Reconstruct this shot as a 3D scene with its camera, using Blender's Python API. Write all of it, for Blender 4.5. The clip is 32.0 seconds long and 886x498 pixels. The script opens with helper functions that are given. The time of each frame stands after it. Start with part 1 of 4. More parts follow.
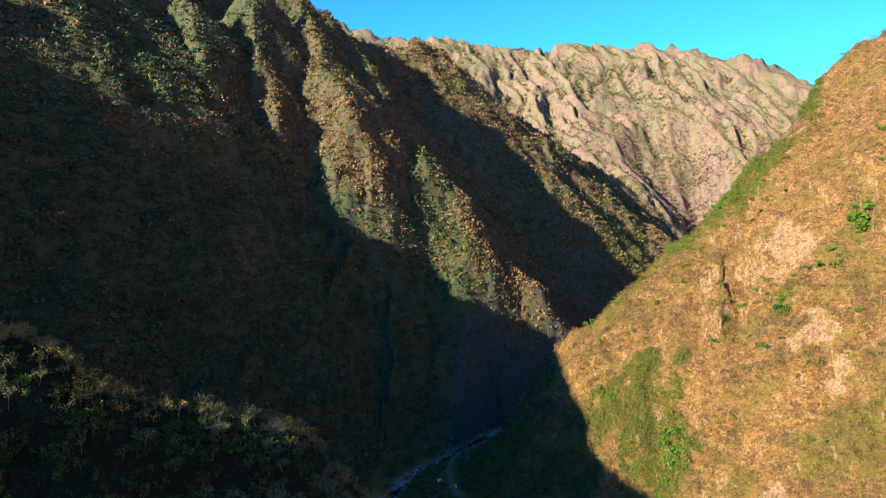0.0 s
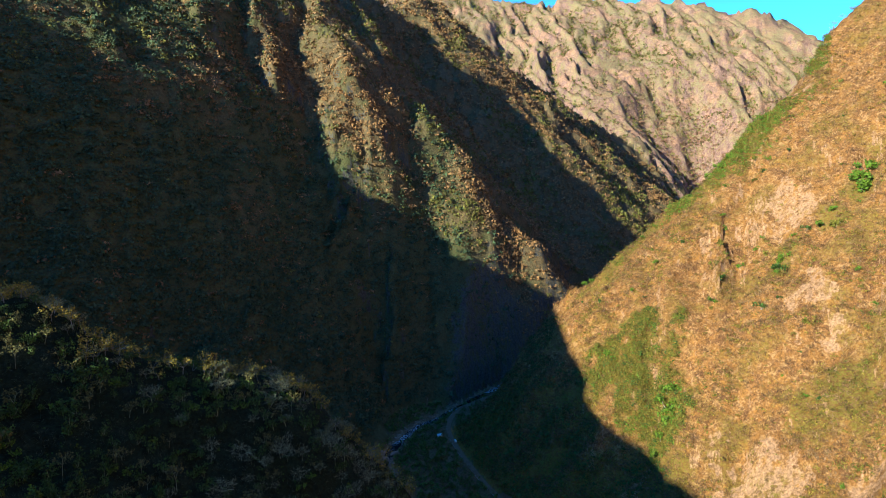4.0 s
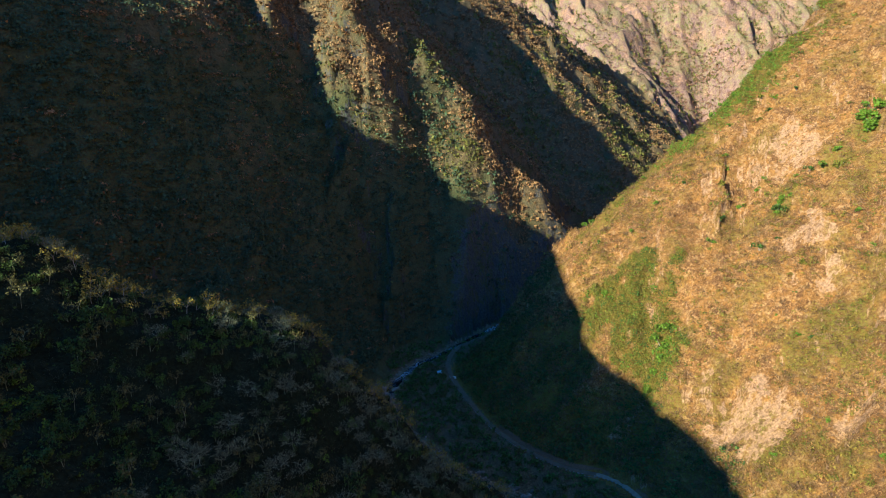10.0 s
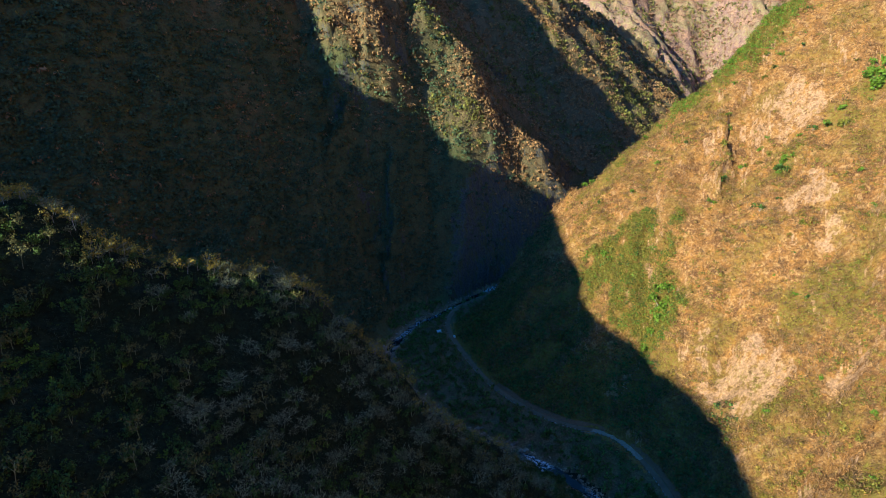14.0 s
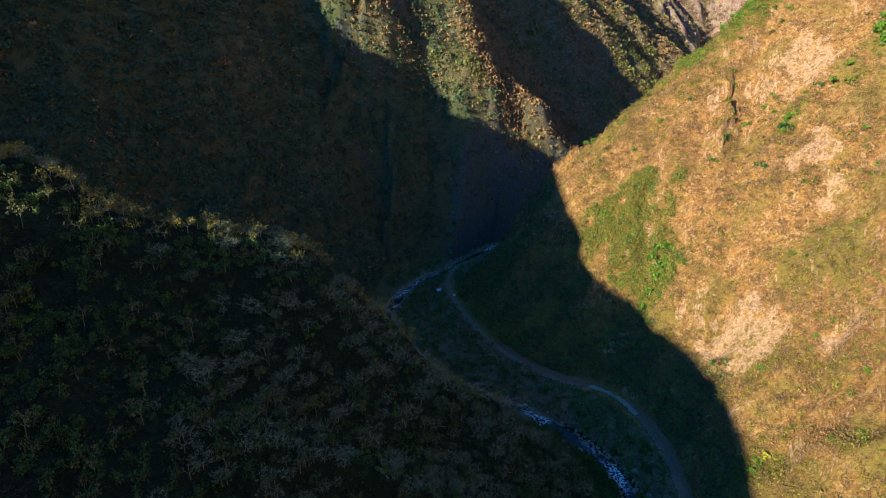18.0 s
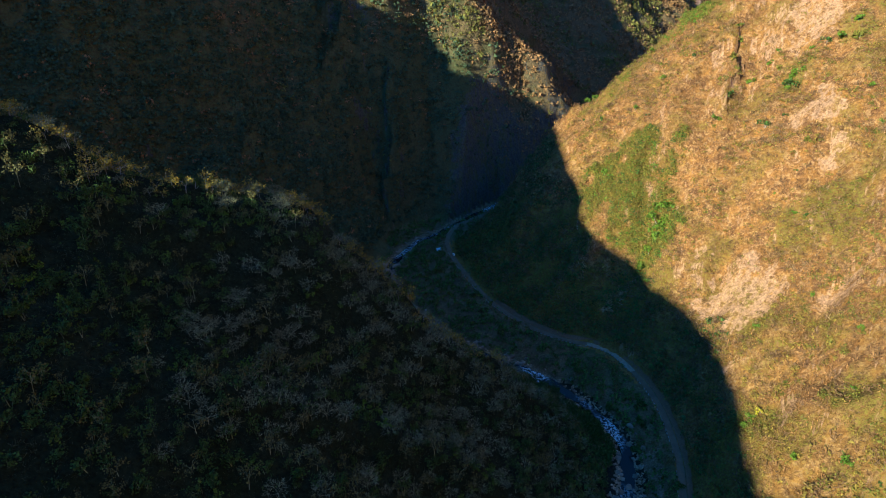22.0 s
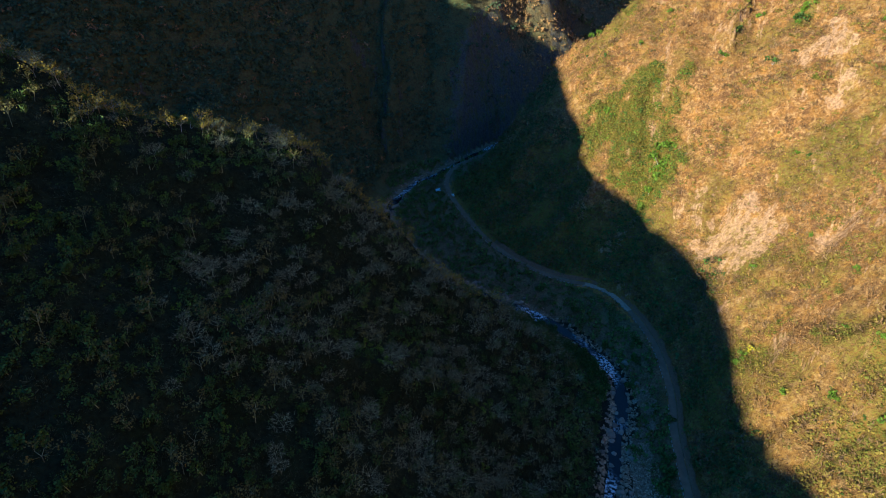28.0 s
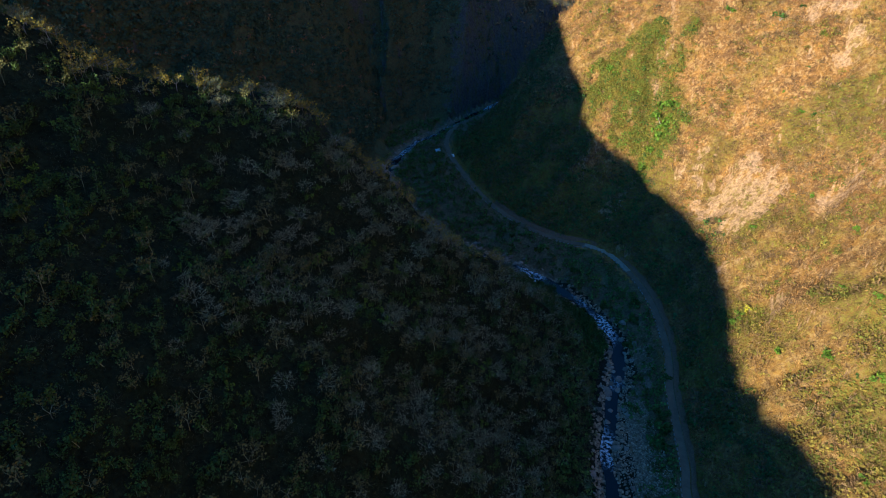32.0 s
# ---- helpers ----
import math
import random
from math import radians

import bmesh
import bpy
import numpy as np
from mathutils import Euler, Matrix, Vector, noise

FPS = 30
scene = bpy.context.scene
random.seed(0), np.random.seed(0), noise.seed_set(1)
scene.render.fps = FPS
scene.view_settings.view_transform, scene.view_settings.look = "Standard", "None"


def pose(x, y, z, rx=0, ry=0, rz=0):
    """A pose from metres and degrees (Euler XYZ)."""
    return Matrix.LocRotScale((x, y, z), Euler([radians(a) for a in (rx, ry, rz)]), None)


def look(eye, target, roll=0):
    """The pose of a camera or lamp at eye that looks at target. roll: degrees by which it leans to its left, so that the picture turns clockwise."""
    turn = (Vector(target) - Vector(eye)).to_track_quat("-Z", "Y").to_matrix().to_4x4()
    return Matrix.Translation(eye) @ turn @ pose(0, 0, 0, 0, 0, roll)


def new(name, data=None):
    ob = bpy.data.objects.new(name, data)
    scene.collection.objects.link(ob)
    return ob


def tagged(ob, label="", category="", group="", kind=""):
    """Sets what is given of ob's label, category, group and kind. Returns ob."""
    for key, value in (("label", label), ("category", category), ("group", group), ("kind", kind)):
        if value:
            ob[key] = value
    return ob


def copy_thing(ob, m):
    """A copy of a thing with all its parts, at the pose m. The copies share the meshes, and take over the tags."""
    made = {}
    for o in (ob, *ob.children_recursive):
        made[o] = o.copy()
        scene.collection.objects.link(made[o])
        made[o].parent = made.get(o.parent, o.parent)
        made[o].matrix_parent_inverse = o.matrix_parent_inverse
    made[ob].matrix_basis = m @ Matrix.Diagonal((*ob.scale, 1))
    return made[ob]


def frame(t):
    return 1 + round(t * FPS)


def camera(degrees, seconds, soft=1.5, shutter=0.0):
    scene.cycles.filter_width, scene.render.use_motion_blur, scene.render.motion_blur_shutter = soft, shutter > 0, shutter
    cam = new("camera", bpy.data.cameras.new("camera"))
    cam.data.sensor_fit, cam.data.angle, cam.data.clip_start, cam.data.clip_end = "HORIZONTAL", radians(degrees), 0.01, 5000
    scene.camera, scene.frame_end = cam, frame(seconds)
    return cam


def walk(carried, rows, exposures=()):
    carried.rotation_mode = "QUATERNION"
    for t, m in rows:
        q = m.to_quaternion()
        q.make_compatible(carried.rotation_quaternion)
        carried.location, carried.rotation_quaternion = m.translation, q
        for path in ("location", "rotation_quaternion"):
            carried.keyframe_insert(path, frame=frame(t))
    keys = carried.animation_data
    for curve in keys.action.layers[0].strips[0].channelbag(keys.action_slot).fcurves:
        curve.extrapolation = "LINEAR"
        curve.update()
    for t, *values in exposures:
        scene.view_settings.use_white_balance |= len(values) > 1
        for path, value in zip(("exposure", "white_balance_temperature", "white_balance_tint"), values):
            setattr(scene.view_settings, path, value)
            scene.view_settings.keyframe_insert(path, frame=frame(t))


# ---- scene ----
import itertools

cam = camera(74.37, 32.0, soft=0.95)
EYE = (0.0, 0.0, 320.0)
# the camera hovers and tilts slowly downwards: seconds, tilt, turn
TILT = [(0.0, -5.81, 0.05), (3.5, -9.26, 0.05), (7.0, -12.64, 0.04), (10.5, -16.01, 0.02), (14.0, -19.41, 0.0), (17.0, -22.40, 0.0), (20.0, -25.43, -0.04),
        (23.0, -28.37, -0.08), (25.5, -30.78, -0.11), (28.0, -33.20, -0.13), (30.0, -35.14, -0.15), (32.0, -37.03, -0.15)]
walk(cam, [(t, pose(*EYE, 90 + a, 0, b)) for t, a, b in TILT], [(0.0, 1.6, 5350, -4), (32.0, 1.6, 5350, -4)])

# ---- light ----
SUN_TURN, SUN_HEIGHT = radians(50), radians(22)
to_sun = Vector((-math.sin(SUN_TURN) * math.cos(SUN_HEIGHT), -math.cos(SUN_TURN) * math.cos(SUN_HEIGHT), math.sin(SUN_HEIGHT)))
world = bpy.data.worlds.new("sky")
scene.world = world
world.use_nodes = True
sky = world.node_tree.nodes.new("ShaderNodeTexSky")
sky.sky_type, sky.sun_disc = "NISHITA", False
sky.sun_elevation, sky.sun_rotation = SUN_HEIGHT, math.atan2(to_sun.x, to_sun.y)
sky.altitude, sky.air_density, sky.dust_density, sky.ozone_density = 2500, 1.0, 0.0, 2.0
world.node_tree.nodes["Background"].inputs[1].default_value = 0.080
clear = world.node_tree.nodes.new("ShaderNodeMix")
clear.data_type, clear.blend_type = "RGBA", "MULTIPLY"
clear.inputs[0].default_value, clear.inputs[7].default_value = 1.0, (0.47, 1.00, 1.48, 1)
world.node_tree.links.new(sky.outputs[0], clear.inputs[6])
world.node_tree.links.new(clear.outputs[2], world.node_tree.nodes["Background"].inputs[0])
sun = new("sun", bpy.data.lights.new("sun", "SUN"))
sun.data.energy, sun.data.angle, sun.data.color = 4.65, radians(0.5), (1.0, 0.795, 0.51)
sun.matrix_world = look((0, 0, 900), Vector((0, 0, 900)) - to_sun)

# ---- materials ----
def nodes_of(name):
    m = bpy.data.materials.new(name)
    m.use_nodes = True
    return m, m.node_tree.nodes, m.node_tree.links, m.node_tree.nodes["Principled BSDF"]


def noise_node(n, l, size, detail=4.0, rough=0.6, stretch=None, distort=0.0):
    """Noise with features about size metres across."""
    co = n.new("ShaderNodeTexCoord").outputs["Object"]
    if stretch:
        mp = n.new("ShaderNodeMapping")
        mp.inputs["Scale"].default_value = stretch
        l.new(co, mp.inputs["Vector"])
        co = mp.outputs[0]
    t = n.new("ShaderNodeTexNoise")
    t.inputs["Scale"].default_value, t.inputs["Detail"].default_value, t.inputs["Roughness"].default_value = 1 / size, detail, rough
    t.inputs["Distortion"].default_value = distort
    l.new(co, t.inputs["Vector"])
    return t.outputs["Fac"]


def steps(n, l, value, lo, hi, a=0.0, b=1.0):
    r = n.new("ShaderNodeMapRange")
    r.inputs["From Min"].default_value, r.inputs["From Max"].default_value = lo, hi
    r.inputs["To Min"].default_value, r.inputs["To Max"].default_value = a, b
    l.new(value, r.inputs["Value"])
    return r.outputs[0]


def blend(n, l, fac, a, b, how="MIX"):
    m = n.new("ShaderNodeMix")
    m.data_type, m.blend_type = "RGBA", how
    for socket, v in ((m.inputs[0], fac), (m.inputs[6], a), (m.inputs[7], b)):
        if isinstance(v, (int, float)):
            socket.default_value = v
        elif isinstance(v, tuple):
            socket.default_value = (*v, 1)
        else:
            l.new(v, socket)
    return m.outputs[2]


def land_material(name, dry, soil, rock, green, patch=45.0, grain=2.2, steep=(0.62, 0.45), much_green=(0.52, 0.68), relief=0.6, pale=None, mottle=(0.30, 1.65), dots=0.0, cover=0.0):
    """Dry grass and scrub over earth, bare rock where the slope is steepest or the attribute says so."""
    m, n, l, p = nodes_of(name)
    geo = n.new("ShaderNodeNewGeometry")
    up = n.new("ShaderNodeSeparateXYZ")
    l.new(geo.outputs["True Normal"], up.inputs[0])
    bare = n.new("ShaderNodeAttribute")
    bare.attribute_name = "bare"
    lush = n.new("ShaderNodeAttribute")
    lush.attribute_name = "lush"
    broad, fine = noise_node(n, l, patch, 5, 0.6), noise_node(n, l, grain, 5, 0.72)
    mid = noise_node(n, l, grain * 5, 4, 0.65, distort=0.6)
    streak = noise_node(n, l, grain * 2.2, 4, 0.7, stretch=(1.0, 1.0, 0.22))
    col = blend(n, l, steps(n, l, mid, 0.38, 0.62), dry, soil)
    if pale:
        col = blend(n, l, steps(n, l, noise_node(n, l, grain * 2.4, 4, 0.7, distort=1.0), 0.50, 0.60), col, pale)
    g = n.new("ShaderNodeMath")
    g.operation = "ADD"
    l.new(steps(n, l, broad, much_green[0], much_green[1], 0, 0.75), g.inputs[0])
    l.new(lush.outputs["Fac"], g.inputs[1])
    g.use_clamp = True
    gg = n.new("ShaderNodeMath")
    gg.operation = "MULTIPLY"
    l.new(g.outputs[0], gg.inputs[0])
    l.new(steps(n, l, fine, 0.36, 0.58, cover, 1.0), gg.inputs[1])
    col = blend(n, l, gg.outputs[0], col, green)
    if dots:
        col = blend(n, l, steps(n, l, noise_node(n, l, dots, 3, 0.8), 0.50, 0.58, 0, 0.9), col, tuple(c * 0.62 for c in green))
    r = n.new("ShaderNodeMath")
    r.operation = "ADD"
    l.new(steps(n, l, up.outputs["Z"], steep[0], steep[1], 0, 0.8), r.inputs[0])
    l.new(bare.outputs["Fac"], r.inputs[1])
    rr = n.new("ShaderNodeMath")
    rr.operation = "MULTIPLY"
    rr.use_clamp = True
    cut = n.new("ShaderNodeMath")
    cut.operation = "ADD"
    l.new(r.outputs[0], cut.inputs[0])
    l.new(steps(n, l, noise_node(n, l, grain * 6, 5, 0.7), 0.3, 0.7, -0.45, 0.45), cut.inputs[1])
    l.new(steps(n, l, cut.outputs[0], 0.66, 0.78), rr.inputs[0])
    l.new(steps(n, l, streak, 0.40, 0.54, 0.05, 0.95), rr.inputs[1])
    rock_col = blend(n, l, steps(n, l, streak, 0.35, 0.7), rock, tuple(c * 0.5 for c in rock))
    col = blend(n, l, rr.outputs[0], col, rock_col)
    col = blend(n, l, 1.0, col, steps(n, l, fine, 0.30, 0.70, mottle[0], mottle[1]), "MULTIPLY")
    l.new(col, p.inputs["Base Color"])
    p.inputs["Roughness"].default_value, p.inputs["Specular IOR Level"].default_value = 0.95, 0.1
    b = n.new("ShaderNodeBump")
    b.inputs["Strength"].default_value, b.inputs["Distance"].default_value = 0.9, relief * grain
    l.new(fine, b.inputs["Height"])
    l.new(b.outputs[0], p.inputs["Normal"])
    return m


def plain_material(name, a, b, size=1.0, rough=0.9, spread=0.35, bump=0.0, random_from="object", spec=0.2):
    """Two close colours in a noise, each piece a little lighter or darker than the next."""
    m, n, l, p = nodes_of(name)
    f = noise_node(n, l, size, 4, 0.65)
    col = blend(n, l, steps(n, l, f, 0.35, 0.65), a, b)
    rnd = n.new("ShaderNodeObjectInfo").outputs["Random"] if random_from == "object" else n.new("ShaderNodeNewGeometry").outputs["Random Per Island"]
    col = blend(n, l, 1.0, col, steps(n, l, rnd, 0, 1, 1 - spread, 1 + spread), "MULTIPLY")
    l.new(col, p.inputs["Base Color"])
    p.inputs["Roughness"].default_value, p.inputs["Specular IOR Level"].default_value = rough, spec
    if bump:
        bn = n.new("ShaderNodeBump")
        bn.inputs["Strength"].default_value, bn.inputs["Distance"].default_value = 0.8, bump
        l.new(f, bn.inputs["Height"])
        l.new(bn.outputs[0], p.inputs["Normal"])
    return m


M_EAST = land_material("dry hillside", (0.258, 0.128, 0.036), (0.140, 0.071, 0.032), (0.46, 0.28, 0.165), (0.128, 0.106, 0.020), 34, 1.9, steep=(0.54, 0.42), pale=(0.30, 0.174, 0.076), much_green=(0.50, 0.64), relief=0.9, mottle=(0.40, 1.54), cover=0.1)
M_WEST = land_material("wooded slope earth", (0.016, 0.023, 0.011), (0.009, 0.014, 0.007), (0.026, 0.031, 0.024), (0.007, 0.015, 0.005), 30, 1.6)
M_BRUSH = plain_material("grey undergrowth", (0.084, 0.098, 0.054), (0.036, 0.044, 0.024), 1.5, 0.9, 0.5, random_from="island")
M_MOUNT = land_material("scrub mountain", (0.150, 0.106, 0.054), (0.098, 0.080, 0.046), (0.100, 0.100, 0.098), (0.066, 0.078, 0.032), 50, 2.4, steep=(0.42, 0.28), much_green=(0.50, 0.66), relief=0.75, mottle=(0.5, 1.5), cover=0.6)
# distance haze is mixed into the range's paler, pinker base colours
M_RANGE = land_material("haze-paled far dry mountain", (0.338, 0.202, 0.126), (0.250, 0.152, 0.116), (0.295, 0.184, 0.160), (0.172, 0.184, 0.076), 100, 7.0, steep=(0.60, 0.44), much_green=(0.40, 0.54), relief=1.0, mottle=(0.45, 1.5))
M_FLOOR = land_material("valley floor", (0.150, 0.112, 0.058), (0.095, 0.074, 0.042), (0.26, 0.20, 0.14), (0.045, 0.070, 0.018), 26, 1.5)
M_BARK = plain_material("grey bark", (0.24, 0.235, 0.22), (0.15, 0.145, 0.135), 0.8, 0.9, 0.35, random_from="object")
M_TWIG = plain_material("bare twigs", (0.218, 0.238, 0.140), (0.097, 0.108, 0.063), 1.5, 0.9, 0.55, random_from="island")
# same thin trees: leaves gilded for the sunlit crest, dulled for shaded ground
M_DRYLEAF_SUNLIT = plain_material("sun-gilded yellowing leaves", (0.29, 0.235, 0.036), (0.17, 0.145, 0.028), 2.0, 0.75, 0.45, random_from="island")
M_DULL_SHADED = plain_material("shade-dulled olive leaves", (0.128, 0.122, 0.036), (0.070, 0.070, 0.022), 2.0, 0.8, 0.5, random_from="island")
M_VALE = plain_material("valley leaves", (0.110, 0.160, 0.032), (0.056, 0.090, 0.020), 2.0, 0.7, 0.55, random_from="island")
M_LEAF = plain_material("green leaves", (0.060, 0.105, 0.018), (0.030, 0.058, 0.012), 2.0, 0.7, 0.5, random_from="island")
M_BRIGHT = plain_material("fresh green leaves", (0.105, 0.172, 0.014), (0.066, 0.116, 0.012), 2.0, 0.65, 0.45, random_from="island")
M_FAR_GREY = plain_material("grey-brown mountain scrub", (0.235, 0.146, 0.064), (0.150, 0.098, 0.050), 3.0, 0.9, 0.42, random_from="island")
M_FAR_GREEN = plain_material("green mountain scrub", (0.140, 0.132, 0.028), (0.085, 0.090, 0.024), 3.0, 0.85, 0.42, random_from="island")
# scrub of the mountain hollow, darkened to deepen the shade there
M_FAR_DEEP_SHADE = plain_material("shade-deepened green mountain scrub", (0.062, 0.092, 0.044), (0.038, 0.062, 0.032), 3.0, 0.85, 0.42, random_from="island")
M_FAR_RED = plain_material("red-brown mountain scrub", (0.25, 0.142, 0.088), (0.16, 0.092, 0.06), 6.0, 0.9, 0.3, random_from="island")
M_FAR_GOLD = plain_material("yellow mountain scrub", (0.19, 0.165, 0.03), (0.12, 0.105, 0.025), 3.0, 0.85, 0.4, random_from="island")
M_FAR_DRY = plain_material("brown mountain scrub", (0.250, 0.142, 0.056), (0.165, 0.098, 0.046), 3.0, 0.9, 0.42, random_from="island")
M_CONCRETE = plain_material("pale concrete", (0.30, 0.25, 0.18), (0.21, 0.172, 0.125), 2.5, 0.85, 0.1, 0.02)
M_EARTH = plain_material("bare road cutting", (0.185, 0.110, 0.062), (0.115, 0.072, 0.044), 1.5, 0.95, 0.1, 0.3)
M_ROAD = plain_material("worn asphalt", (0.150, 0.112, 0.070), (0.104, 0.078, 0.050), 5.0, 0.8, 0.0, 0.02)
M_ROCK = plain_material("river boulder", (0.235, 0.195, 0.150), (0.145, 0.120, 0.095), 1.6, 0.85, 0.35, 0.15)
M_RUBBLE = plain_material("river rubble", (0.34, 0.255, 0.165), (0.19, 0.142, 0.095), 1.6, 0.85, 0.45, 0.1, random_from="island")
M_STONE = plain_material("pale kerb stone", (0.27, 0.255, 0.225), (0.19, 0.18, 0.16), 0.7, 0.85, 0.25, 0.03)
M_WALL = plain_material("masonry", (0.189, 0.175, 0.158), (0.119, 0.112, 0.101), 0.8, 0.9, 0.25, 0.08)
M_PAINT = plain_material("white car paint", (0.74, 0.75, 0.76), (0.68, 0.69, 0.70), 3.0, 0.35, 0.0, spec=0.5)
M_DARK = plain_material("dark glass and rubber", (0.02, 0.02, 0.022), (0.03, 0.03, 0.033), 1.0, 0.25, 0.0, spec=0.5)
M_ROOF = plain_material("pale blue sheet roof", (0.42, 0.55, 0.60), (0.34, 0.46, 0.52), 1.2, 0.5, 0.1)
M_LIME = plain_material("limewashed wall", (0.416, 0.400, 0.368), (0.320, 0.304, 0.280), 0.9, 0.9, 0.1)


def water_material():
    m, n, l, p = nodes_of("river water")
    f = noise_node(n, l, 5.0, 4, 0.7, distort=0.8)
    rapid = n.new("ShaderNodeAttribute")
    rapid.attribute_name = "rapid"
    q = n.new("ShaderNodeMath")
    q.operation = "MULTIPLY"
    l.new(steps(n, l, noise_node(n, l, 2.2, 4, 0.7), 0.46, 0.60), q.inputs[0])
    l.new(rapid.outputs["Fac"], q.inputs[1])
    col = blend(n, l, q.outputs[0], (0.010, 0.014, 0.016), (0.55, 0.58, 0.60))
    p.inputs["IOR"].default_value, p.inputs["Specular IOR Level"].default_value = 1.33, 0.35
    l.new(col, p.inputs["Base Color"])
    l.new(steps(n, l, q.outputs[0], 0, 1, 0.12, 0.7), p.inputs["Roughness"])
    b = n.new("ShaderNodeBump")
    b.inputs["Strength"].default_value, b.inputs["Distance"].default_value = 0.15, 0.15
    l.new(f, b.inputs["Height"])
    l.new(b.outputs[0], p.inputs["Normal"])
    return m


M_WATER = water_material()

# ---- plan of the land ----
ROAD = [(128, -60), (126, 20), (130, 90), (134, 140), (137, 177), (142, 195), (146, 222), (151, 253), (158, 278), (162, 305), (163, 336), (158, 366), (146, 397), (130, 411),
        (104, 421), (76, 443), (47, 482), (24, 537), (8, 590), (7, 623), (18, 653), (32, 669), (62, 696), (110, 740)]
RIVER = [(84, -60), (80, 20), (84, 90), (93, 150), (99, 188), (103, 218), (114, 249), (129, 289), (127, 323), (105, 359), (76, 388), (38, 412), (-6, 450), (-40, 500),
         (-60, 545), (-59, 571), (-47, 604), (-30, 636), (-6, 658), (11, 677), (40, 712), (90, 765)]


def smooth_line(pts, step):
    """A smooth curve through plan points, cut into even steps."""
    p = np.array(pts, float)
    q = np.vstack([2 * p[0] - p[1], p, 2 * p[-1] - p[-2]])
    out = []
    for i in range(1, len(q) - 2):
        n = max(2, int(np.hypot(*(q[i + 1] - q[i])) / step))
        for u in np.arange(n) / n:
            a, b, c, d = q[i - 1:i + 3]
            out.append(0.5 * (2 * b + (c - a) * u + (2 * a - 5 * b + 4 * c - d) * u * u + (3 * b - a - 3 * c + d) * u ** 3))
    return np.array(out + [p[-1]])


def hashed(ix, iy, seed):
    n = (ix * 374761393 + iy * 668265263 + seed * 2147483647) & 0xFFFFFFFF
    n = ((n ^ (n >> 13)) * 1274126177) & 0xFFFFFFFF
    return ((n ^ (n >> 16)) & 0xFFFF) / 65535.0


def value_noise(x, y, seed=0):
    """Smooth random heights from -1 to 1 on a unit lattice."""
    fx, fy = np.floor(x), np.floor(y)
    ix, iy = fx.astype(np.int64), fy.astype(np.int64)
    u, v = x - fx, y - fy
    u, v = u * u * u * (u * (u * 6 - 15) + 10), v * v * v * (v * (v * 6 - 15) + 10)
    a = hashed(ix, iy, seed) * (1 - u) + hashed(ix + 1, iy, seed) * u
    b = hashed(ix, iy + 1, seed) * (1 - u) + hashed(ix + 1, iy + 1, seed) * u
    return 2 * (a * (1 - v) + b * v) - 1


def fbm(x, y, size, octaves=4, seed=0, gain=0.5):
    total, amp = 0, 1.0
    for k in range(octaves):
        c, s = math.cos(0.6 + k), math.sin(0.6 + k)
        f = 2.03 ** k / size
        total, amp = total + amp * value_noise((x * c - y * s) * f + 17.3 * k, (x * s + y * c) * f - 9.1 * k, seed + k), amp * gain
    return total


def furrows(u, w, size, octaves=3, seed=0):
    """Ridged noise, sharp at the ribs: u runs across the slope, w down it."""
    total, amp = 0, 1.0
    for k in range(octaves):
        f = 2.1 ** k / size
        total, amp = total + amp * (1 - 2 * np.abs(value_noise(u * f + 5.7 * k, w * f * 0.35 + 3.1 * k, seed + k))), amp * 0.5
    return total


def to_line(x, y, pts):
    """Distance to a plan line, the side (positive: to the right of its way) and the way along it as a fraction of its corners."""
    best = np.full(x.shape, 1e9)
    side, along = np.zeros(x.shape), np.zeros(x.shape)
    for i in range(len(pts) - 1):
        ax, ay, bx, by = *pts[i][:2], *pts[i + 1][:2]
        dx, dy = bx - ax, by - ay
        s = ((x - ax) * dx + (y - ay) * dy) / (dx * dx + dy * dy)
        c = np.clip(s, 0, 1)
        d = np.hypot(x - ax - c * dx, y - ay - c * dy)
        m = d < best
        best = np.where(m, d, best)
        side = np.where(m, (x - ax) * dy - (y - ay) * dx, side)
        along = np.where(m, i + c, along)
    return best, np.sign(side), along


def tent(x, y, crest, left, right, ends=0.0):
    """A ridge: its crest line in space and how steeply it falls to the left and to the right of it."""
    h = np.full(x.shape, -500.0)
    for i in range(len(crest) - 1):
        (ax, ay, az), (bx, by, bz) = crest[i], crest[i + 1]
        dx, dy = bx - ax, by - ay
        c = np.clip(((x - ax) * dx + (y - ay) * dy) / (dx * dx + dy * dy), 0, 1)
        d = np.hypot(x - ax - c * dx, y - ay - c * dy)
        fall = np.where((c <= 0) | (c >= 1), max(left, right, ends), np.where((x - ax) * dy - (y - ay) * dx > 0, right, left))
        h = np.maximum(h, az + c * (bz - az) - fall * d)
    return h


ROAD_LINE, RIVER_LINE = smooth_line(ROAD, 6.0), smooth_line(RIVER, 6.0)


def bank_east(x, y):
    """The even slope above the road, before it is cut by its crest."""
    d, side, _ = to_line(x, y, ROAD_FOOT)
    below = np.maximum(-d * side - 2, 0)
    d = np.maximum(d * side - 4, 0)
    return 13 - 2.0 * below + 0.72 * d + 0.30 * np.maximum(d - 15, 0) + 0.05 * np.maximum(d - 260, 0)


def bank_west(x, y):
    """The wooded slope that rises from the river under the camera."""
    d = np.maximum(np.interp(y, [-1500, 20, 150, 220, 270, 300, 330, 365, 700], [75, 80, 93, 102, 114, 115, 106, 97, 95]) - x - 6, 0)
    return 1.0 + 1.0 * d - 0.00012 * d * d - 0.28 * np.maximum(d - 180, 0)


